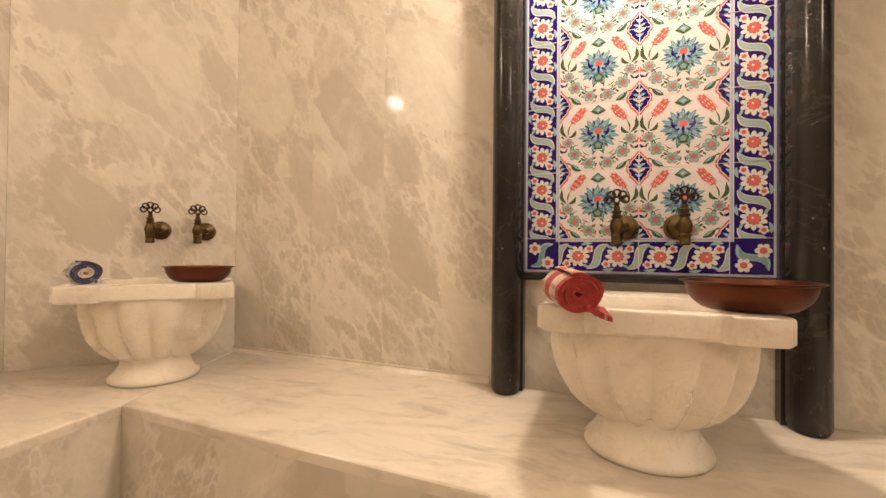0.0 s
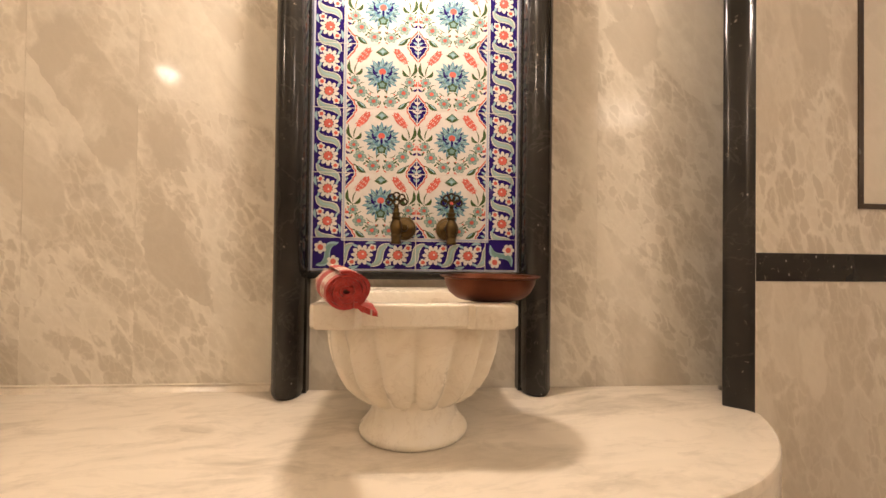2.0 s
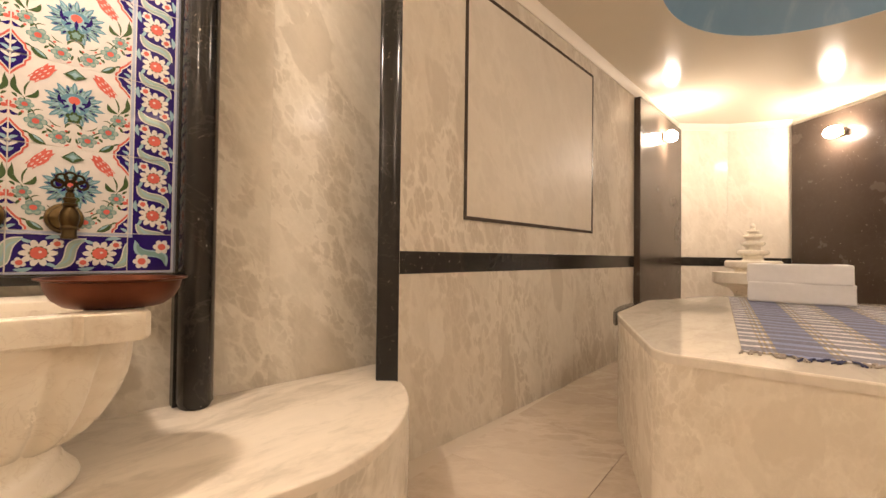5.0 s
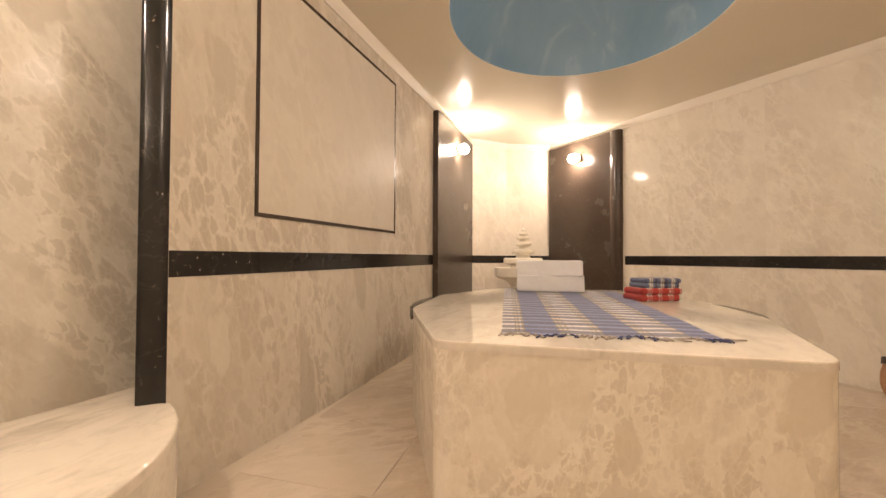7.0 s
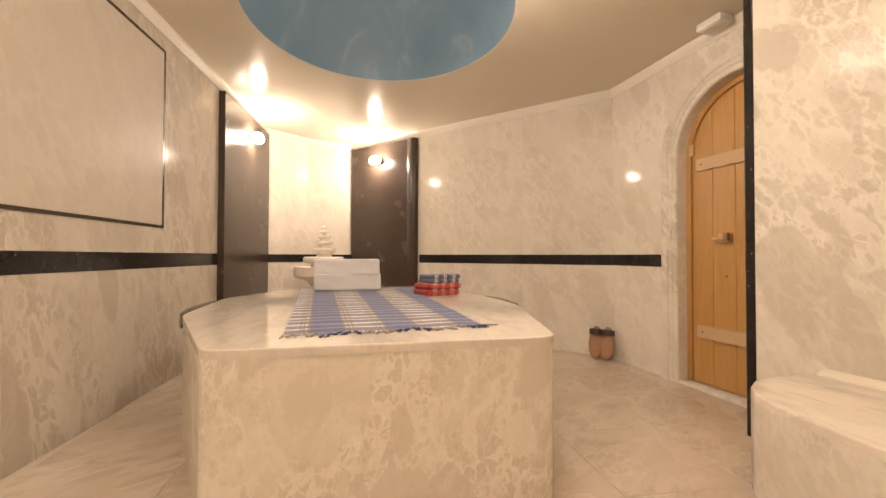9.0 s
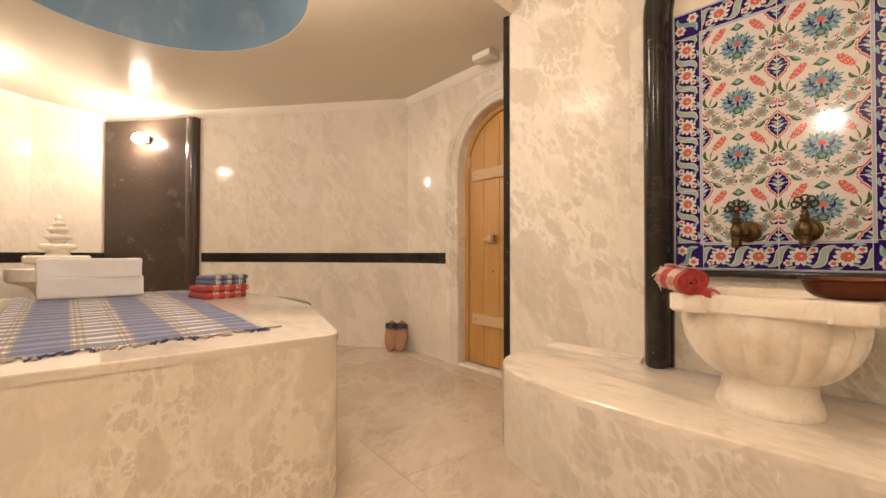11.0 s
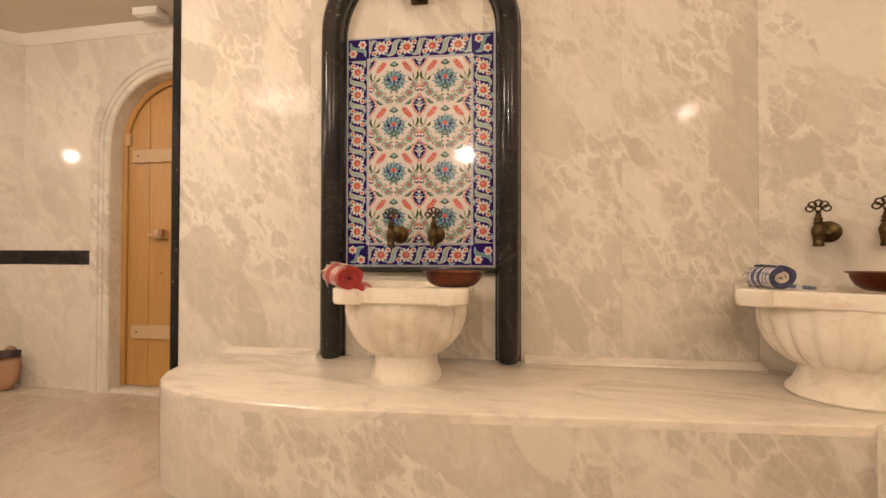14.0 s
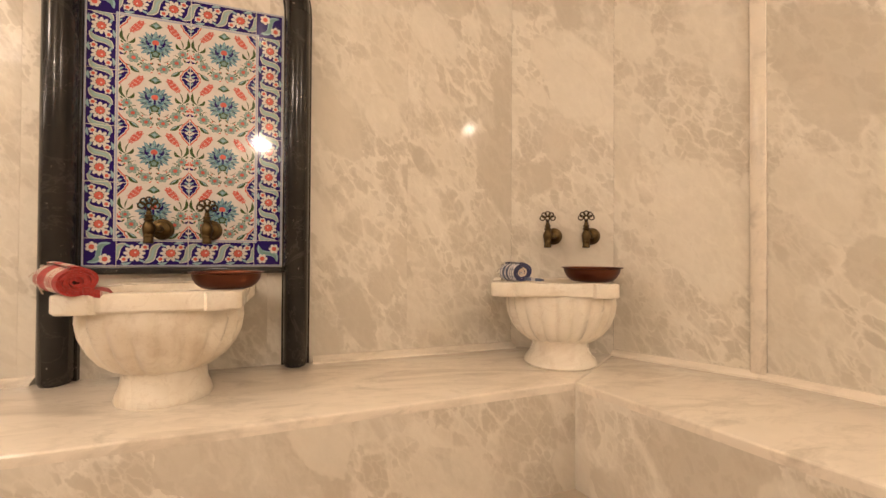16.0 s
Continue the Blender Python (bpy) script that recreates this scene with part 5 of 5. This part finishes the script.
# ---- cloth and towels on the stone table ----
def striped_cloth_on_table():
    t = thing("table_cloth", pose(0, 0, TABLE_Z), "blue and white striped fringed cotton cloth spread on the stone table", "cloth")
    fl, fr, br, bl = Vector((1.82, 0.225)), Vector((1.915, -0.575)), Vector((4.02, -0.50)), Vector((4.15, 0.46))
    bm = bmesh.new()
    nu, nv = 60, 30
    grid = []
    for i in range(nu + 1):
        u = i / nu
        row = []
        for j in range(nv + 1):
            v = j / nv
            p = (fl * (1 - v) + fr * v) * (1 - u) + (bl * (1 - v) + br * v) * u
            if i == 0:
                p.x += 0.012 * math.sin(v * 23) + 0.008 * math.sin(v * 51 + 1)
            z = 0.004 + 0.003 * noise.noise(Vector((p.x * 6, p.y * 6, 0))) + 0.0035 * max(0, noise.noise(Vector((p.x * 2.2, p.y * 3, 4))))
            row.append(bm.verts.new((p.x, p.y, max(z, 0.002))))
        grid.append(row)
    for a, b in zip(grid, grid[1:]):
        for j in range(nv):
            bm.faces.new((a[j], b[j], b[j + 1], a[j + 1]))
    bmesh.ops.recalc_face_normals(bm, faces=bm.faces[:])
    if bm.faces[:][0].normal.z < 0:
        bmesh.ops.reverse_faces(bm, faces=bm.faces[:])
    lay = bm.loops.layers.uv.new("UVMap")
    where = {v: (2.15 * i / nu, 0.225 - 0.80 * j / nv) for i, row in enumerate(grid) for j, v in enumerate(row)}
    for f in bm.faces:
        for c in f.loops:
            c[lay].uv = where[c.vert]
    bmesh.ops.solidify(bm, geom=bm.faces[:], thickness=0.0018)
    part("sheet", bm, MAT_CLOTH, t, sharp=80)
    random.seed(3)
    tufts = []
    dark = []
    for k in range(46):
        v = min(max((k + random.uniform(-0.4, 0.4)) / 45, 0), 1)
        p = fl * (1 - v) + fr * v
        blue = (v * 0.80 + 0.02) % 0.29 > 0.17
        q = Vector((p.x + 0.012 * math.sin(v * 23) + 0.008 * math.sin(v * 51 + 1), p.y, 0.005))
        sway = random.uniform(-0.022, 0.022)
        for _ in range(random.choice((2, 3, 3, 4))):
            reach = random.uniform(0.024, 0.052)
            strand = tube([q + Vector((0.004, random.uniform(-0.005, 0.005), 0)), q + Vector((-reach * 0.4, sway * 0.4 + random.uniform(-0.005, 0.005), 0.001)), q + Vector((-reach, sway + random.uniform(-0.009, 0.009), -0.002))], random.uniform(0.0018, 0.0032), 5)
            (dark if blue else tufts).append(strand)
    tagged(part("fringe", joined(*dark), FRINGE_NAVY, t), "navy knotted fringe", kind="stuff")
    q = Vector((fr.x + 0.01, fr.y, 0.005))
    tufts.append(tube([q, q + Vector((-0.01, -0.03, 0.0)), q + Vector((0.0, -0.07, -0.001))], 0.004, 6))
    tagged(part("fringe", joined(*tufts), FRINGE, t), "pale brown knotted fringe", kind="stuff")


striped_cloth_on_table()


def folded(sx, sy, sz, layers):
    """A folded cloth: layers that bulge at the fold, slightly uneven."""
    bms = []
    h = sz / layers
    for i in range(layers):
        bm = box(sx - 0.006 * (i % 2), sy - 0.004 * ((i + 1) % 2), h * 1.02, pose(0.003 * (-1) ** i, 0.002 * (-1) ** i, h * (i + 0.5)), h * (0.42 if layers > 1 else 0.10), 4)
        long = [e for e in bm.edges if e.calc_length() > 0.08]
        bmesh.ops.subdivide_edges(bm, edges=long, cuts=9, use_grid_fill=True)
        for v in bm.verts:
            d = noise.noise(v.co * 7 + Vector((i * 3, 0, 0)))
            e = noise.noise(v.co * 19 + Vector((0, i * 5, 2)))
            lift = 0.25 if v.co.z < 0.01 else 1.0
            v.co += Vector((0.006 * d + 0.003 * e, 0.006 * noise.noise(v.co * 8 + Vector((9, i, 0))), lift * (0.004 * d + 0.002 * e)))
        bms.append(bm)
    return joined(*bms)


for i, dz in enumerate((0.006, 0.137)):
    t = thing("folded_towel", pose(4.02, 0.045, TABLE_Z + dz, 0, 0, 1.5 - 3 * i), "thick white terry towel folded on the striped cloth", "towel", "folded white towels")
    part("cloth", folded(0.34, 0.565 - 0.008 * i, 0.139 - 0.006 * i, 1), TERRY, t, sharp=80)
for i, (dz, mt, nm, h) in enumerate(((0.0, RED_FOLD, "red", 0.090), (0.090, BLUE_FOLD, "navy blue", 0.066))):
    t = thing("folded_towel", pose(3.42 + 0.01 * i, -0.655 - 0.02 * i, TABLE_Z + dz, 0, 0, 26), nm + " and white striped cotton towel folded on the stone table", "towel", "folded striped towels")
    part("cloth", folded(0.22 - 0.02 * i, 0.315 - 0.045 * i, h, 2), mt, t, sharp=80)


# ---- far bay: tiered marble fountain ----
def fountain():
    t = thing("fountain", pose(5.30, 0.36, 0), "small tiered cream marble fountain in the far bay", "fountain")
    part("base", lathe([(0, -0.03), (0.26, -0.03), (0.26, 0.05), (0.17, 0.10), (0.15, 0.52), (0.20, 0.58), (0.31, 0.62), (0.34, 0.64), (0.34, 0.74), (0.30, 0.745), (0.28, 0.70), (0.0, 0.69)], 40), KURNA, t, "round basin on a foot", sharp=40)
    part("plinth", lathe([(0, 0.69), (0.15, 0.69), (0.15, 0.77), (0.22, 0.785), (0.235, 0.80), (0.235, 0.845), (0.22, 0.86), (0.0, 0.86)], 40), KURNA, t, sharp=40)
    z = 0.86
    for r, h in ((0.135, 0.105), (0.100, 0.085), (0.082, 0.066), (0.055, 0.046)):
        part("tier", lathe([(0, z), (r * 0.70, z), (r * 0.62, z + h * 0.14), (r * 0.64, z + h * 0.40), (r * 0.86, z + h * 0.52), (r * 0.98, z + h * 0.62), (r, z + h * 0.76), (r * 0.96, z + h * 0.90), (r * 0.84, z + h * 0.98), (0, z + h)], 32), KURNA, t, sharp=40)
        z += h
    part("finial", lathe([(0, z), (0.025, z), (0.02, z + 0.02), (0.028, z + 0.035), (0.015, z + 0.06), (0, z + 0.075)], 20), KURNA, t)


fountain()


# ---- door ----
DOOR_FOOT = -0.044


def door():
    d = thing("door_1", DOOR_M @ pose(DC, 0.09, 0), "arched varnished pine plank door with pale battens, closed", "door")
    d["kind"] = "structure"
    rim = []
    for r, y in ((HALF - 0.002, 0.0), (HALF - 0.002, -0.012), (HALF - 0.034, -0.012), (HALF - 0.040, -0.008), (HALF - 0.040, 0.034)):
        rim.append([(r, y, DOOR_FOOT), (r, y, 0.8)] + [(r * math.cos(math.pi * i / 32), y, SPRING + r * math.sin(math.pi * i / 32)) for i in range(33)] + [(-r, y, 0.8), (-r, y, DOOR_FOOT)])
    bm = bmesh.new()
    rim = [[bm.verts.new(p) for p in row] for row in rim]
    for a, b in zip(rim, rim[1:]):
        for i in range(len(a) - 1):
            bm.faces.new((a[i], a[i + 1], b[i + 1], b[i]))
    bmesh.ops.recalc_face_normals(bm, faces=bm.faces[:])
    part("door_frame", bm, PINE, d, "narrow arched pine frame", sharp=30)
    half = HALF - 0.044
    n = 5
    w = 2 * half / n
    for i in range(n):
        x0, x1 = -half + i * w + 0.0012, -half + (i + 1) * w - 0.0012
        k = 6
        top = []
        for j in range(k + 1):
            x = x0 + (x1 - x0) * j / k
            top.append((x, SPRING + math.sqrt(max((half + 0.001) ** 2 - x * x, 0)) - 0.003))
        loop = [(x0, DOOR_FOOT + 0.002), (x1, DOOR_FOOT + 0.002)] + top[::-1]
        bm = bmesh.new()
        f = [bm.verts.new((x, 0.0, z)) for x, z in loop]
        b = [bm.verts.new((x, 0.035, z)) for x, z in loop]
        bm.faces.new(f)
        bm.faces.new(b[::-1])
        for a in range(len(loop)):
            c = (a + 1) % len(loop)
            bm.faces.new((f[a], f[c], b[c], b[a]))
        bmesh.ops.recalc_face_normals(bm, faces=bm.faces[:])
        front = [e for e in bm.edges if all(abs(v.co.y) < 1e-6 for v in e.verts)]
        bmesh.ops.bevel(bm, geom=front, offset=0.0022, segments=1, affect="EDGES")
        part("plank", bm, PINE, d, smooth=False)
    sgn = 1 if along_door(2.7) > DC else -1
    for z, h in ((1.538, 0.092), (0.33, 0.092)):
        bm = bmesh.new()
        m = 24
        rows_ = []
        for i in range(m + 1):
            x = -half + 0.055 + (2 * half - 0.075) * i / m
            wob = 0.006 * (abs((i * 0.5) % 2 - 1) - 0.5) if z > 1 else 0.0
            rows_.append([bm.verts.new((x * sgn * -1, yy, z + zz)) for yy, zz in ((0, -h / 2 + wob), (-0.022, -h / 2 + wob + 0.003), (-0.024, 0), (-0.022, h / 2 - 0.003), (0, h / 2))])
        for a, b in zip(rows_, rows_[1:]):
            for j in range(4):
                bm.faces.new((a[j], a[j + 1], b[j + 1], b[j]))
        bm.faces.new(rows_[0])
        bm.faces.new(rows_[-1][::-1])
        bmesh.ops.recalc_face_normals(bm, faces=bm.faces[:])
        part("batten", bm, BATTEN, d, "pale raw wood batten")
        part("screw", xform(lathe([(0, 0), (0.006, 0), (0.005, 0.003), (0, 0.003)], 10), pose(sgn * (half - 0.10), -0.024, z, 90)), IRON, d)
    part("hinge", box(0.035, 0.02, 0.085, pose(sgn * (half - 0.012), -0.012, 1.66), 0.003), BATTEN, d, "pale hinge block")
    lock = part("latch", joined(box(0.085, 0.035, 0.062, pose(sgn * 0.145, -0.018, 1.0), 0.004), box(0.12, 0.014, 0.016, pose(sgn * 0.165, -0.042, 0.995), 0.003)), BATTEN, d, "wooden latch block with a sliding bolt")
    part("latch_bolt", box(0.030, 0.03, 0.055, pose(sgn * 0.115, -0.045, 1.005), 0.004), CLOG, lock, "dark wooden bolt")
    part("peg", xform(lathe([(0, 0), (0.009, 0), (0.008, 0.006), (0, 0.007)], 12), pose(sgn * 0.155, 0.0, 0.735, 90)), CLOG, d)


door()
sill = part("trim_threshold", box(2 * HALF - 0.003, 0.158, -0.048 - FOOT, pose(DC, 0.080, (FOOT - 0.048) / 2), 0.004), WALL_MARBLE)
sill.matrix_basis = DOOR_M
tagged(sill, "worn cream marble threshold under the door", "threshold", kind="structure")


def door_surround():
    """Moulded marble architrave: nested steps that follow the arch."""
    bm = bmesh.new()
    steps = [(0.0, 0.0), (0.0, -0.004), (0.010, -0.014), (0.045, -0.014), (0.052, -0.022), (0.058, -0.014), (0.092, -0.014), (0.099, -0.024), (0.106, -0.016), (0.128, -0.022), (0.146, -0.030), (0.158, -0.030), (0.160, 0.0)]
    rows_ = []
    for d, y in steps:
        r = HALF + 0.82 * d
        line = [(r, FOOT), (r, 0.5), (r, 1.0)] + [(r * math.cos(math.pi * i / 36), SPRING + r * math.sin(math.pi * i / 36)) for i in range(37)] + [(-r, 1.0), (-r, 0.5), (-r, FOOT)]
        rows_.append([bm.verts.new((DC + x, y, z)) for x, z in line])
    for a, b in zip(rows_, rows_[1:]):
        for i in range(len(a) - 1):
            bm.faces.new((a[i], a[i + 1], b[i + 1], b[i]))
    bmesh.ops.recalc_face_normals(bm, faces=bm.faces[:])
    o = part("trim_door_surround", bm, WALL_MARBLE, sharp=30)
    o.matrix_basis = DOOR_M
    tagged(o, "stepped cream marble moulding round the arched door", "door surround", kind="structure")


door_surround()


# ---- clogs standing by the wall ----
def clog(m):
    t = thing("clog", m, "worn brown wooden clog with dark strap, upright against the wall", "clog", "pair of clogs")
    out = []
    for i in range(28):
        a = 2 * math.pi * i / 28
        # broad rounded heel, slimmer waist, round toe
        w = 0.047 - 0.006 * math.cos(a) - 0.004 * math.cos(2 * a)
        out.append((w * math.copysign(abs(math.sin(a)) ** 0.8, math.sin(a)), 0.13 * math.cos(a)))
    sole = prism(out, 0.0, 0.03, 0.009, 3)
    part("footbed", xform(prism([(0.72 * x, 0.80 * y - 0.008) for x, y in out], 0.0, 0.004, 0.003, 2), pose(0, 0, 0.0285)), CLOG_BED, t, "paler worn footbed")
    part("sole", sole, CLOG, t)
    for y in (-0.07, 0.05):
        part("heel_block", box(0.075, 0.028, 0.035, pose(0, y, -0.016), 0.004), CLOG, t)
    bm = bmesh.new()
    rows_ = []
    for i in range(11):
        a = math.pi * i / 10
        rows_.append([bm.verts.new((0.05 * math.cos(a) * r, y, 0.022 + 0.052 * math.sin(a) * r)) for y in (0.058, 0.10) for r in (1.0, 0.92)])
    for a, b in zip(rows_, rows_[1:]):
        for i, j in ((0, 1), (1, 3), (3, 2), (2, 0)):
            bm.faces.new((a[i], a[j], b[j], b[i]))
    bmesh.ops.recalc_face_normals(bm, faces=bm.faces[:])
    part("strap", bm, LEATHER, t, "dark leather strap")


for x, y, turn in ((3.660, -2.189, 226), (3.588, -2.258, 222)):
    clog(pose(x, y, 0.085, 0, 0, turn) @ pose(0, 0, 0, 74, 0, 0) @ Matrix.Diagonal((1.22, 1.13, 1.1, 1)))


# ---- ceiling vent above the door ----
def vent():
    t = thing("ceiling_vent", pose(2.46, -2.30, CEIL - 0.0, 0, 0, 7), "small cream plastic vent box under the ceiling", "vent")
    part("housing", box(0.17, 0.11, 0.05, pose(0, 0, -0.027), 0.006), PLASTIC, t)
    for i in range(4):
        part("slat", box(0.14, 0.006, 0.006, pose(0, -0.036 + 0.024 * i, -0.054), 0.001, 1), PLASTIC, t)


vent()


# ---- wall lamps ----
def wall_lamp(x, y, z, nx, ny, label, glow, reach=0.095):
    t = thing("wall_lamp", facing(x, y, nx, ny, z), label, "lamp", "wall lamps")
    part("wall_plate", box(0.10, 0.016, 0.07, pose(0, -0.008, 0), 0.004), BRASS, t, "brass wall plate")
    part("arm", box(0.03, reach - 0.045, 0.025, pose(0, -reach / 2 + 0.0125, -0.01), 0.004), BRASS, t, "short brass arm")
    bm = bmesh.new()
    bmesh.ops.create_uvsphere(bm, u_segments=24, v_segments=14, radius=1.0)
    xform(bm, pose(0, -reach, 0.0) @ Matrix.Diagonal((0.085, 0.055, 0.055, 1)))
    part("glass_shade", bm, glow, t, "glowing oval glass shade")


LAMP_L = "lit oval glass wall lamp on the marble"
wall_lamp(0.23, 1.836, 2.27, *N1, LAMP_L, GLOW_N, 0.40)
wall_lamp(-2.30, -0.03, 2.40, -0.98, -0.18, LAMP_L, GLOW_W, 0.20)
wall_lamp(5.625, -0.295, 2.10, 0.667, -0.745, LAMP_L, GLOW_FAR, 0.075)
wall_lamp(4.82, 1.068, 2.10, 0.073, 0.997, LAMP_L, GLOW_FAR, 0.075)


def uplighter(x, y, nx, ny, z, label, glow):
    """A half-open metal bowl on the wall, its light thrown up to the ceiling."""
    t = thing("wall_uplighter", facing(x, y, nx, ny, z), label, "lamp", "wall lamps")
    part("wall_plate", box(0.09, 0.014, 0.10, pose(0, -0.007, 0.06), 0.004), BRASS, t, "brass wall plate")
    part("shade", xform(lathe([(0.0, 0.0), (0.045, 0.004), (0.075, 0.022), (0.098, 0.055), (0.108, 0.100), (0.110, 0.140), (0.105, 0.140), (0.102, 0.100), (0.092, 0.058), (0.070, 0.028), (0.0, 0.012)], 36), pose(0, -0.125, 0)), COPPER, t, "opaque bronze bowl shade")
    part("lamp_glass", xform(lathe([(0.0, 0.085), (0.092, 0.085), (0.092, 0.095), (0.0, 0.100)], 28), pose(0, -0.125, 0)), glow, t, "glowing glass disc")


uplighter(0.665, -2.2505, *N2, 2.155, "bronze bowl wall lamp lighting the ceiling above the arch", GLOW_S)


# unseen globe, added to brighten the middle of the room
def fill_lamp():
    t = thing("fill_globe", pose(2.00, -0.62, CEIL), "added fill light shaped as a flattened glass globe under the ceiling", "lamp")
    part("canopy", lathe([(0.0, 0.0), (0.06, 0.0), (0.06, -0.012), (0.03, -0.03), (0.0, -0.03)], 28), BRASS, t, "brass ceiling canopy")
    part("rod", tube([(0, 0, -0.02), (0, 0, -0.05)], 0.010), BRASS, t, "brass rod")
    bm = bmesh.new()
    bmesh.ops.create_uvsphere(bm, u_segments=32, v_segments=18, radius=0.12)
    part("globe", xform(bm, pose(0, 0, -0.155) @ Matrix.Diagonal((2.0, 2.0, 1.0, 1))), GLOW_FILL, t, "glowing globe added as fill light")


fill_lamp()


# ---- pieces of the walls and the floor, last ----
for parent, a, b, z0, z1, mt in SLABS:
    o = new("slab", finish(slab_bm(a, b, z0, z1), "slab", mt, smooth=False))
    o.parent = parent

TILE = 0.581
TILE_MESH = finish(xform(slab_bm(0.0008, TILE - 0.0008, 0.0008, TILE - 0.0008, 0.008, 0.001), pose(0, 0, 0, -90)), "floor_tile", FLOOR_MARBLE, smooth=False)
for i in range(-6, 8):
    for j in range(-3, 4):
        x, y = 1.635 + TILE * i, -1.062 + TILE * j
        if x > 6.1 or x < -2.0 or (x < -0.5 and y < -2.0):
            continue
        o = new("tile", TILE_MESH)
        o.parent = floor
        o.matrix_basis = pose(x, y, 0.0)
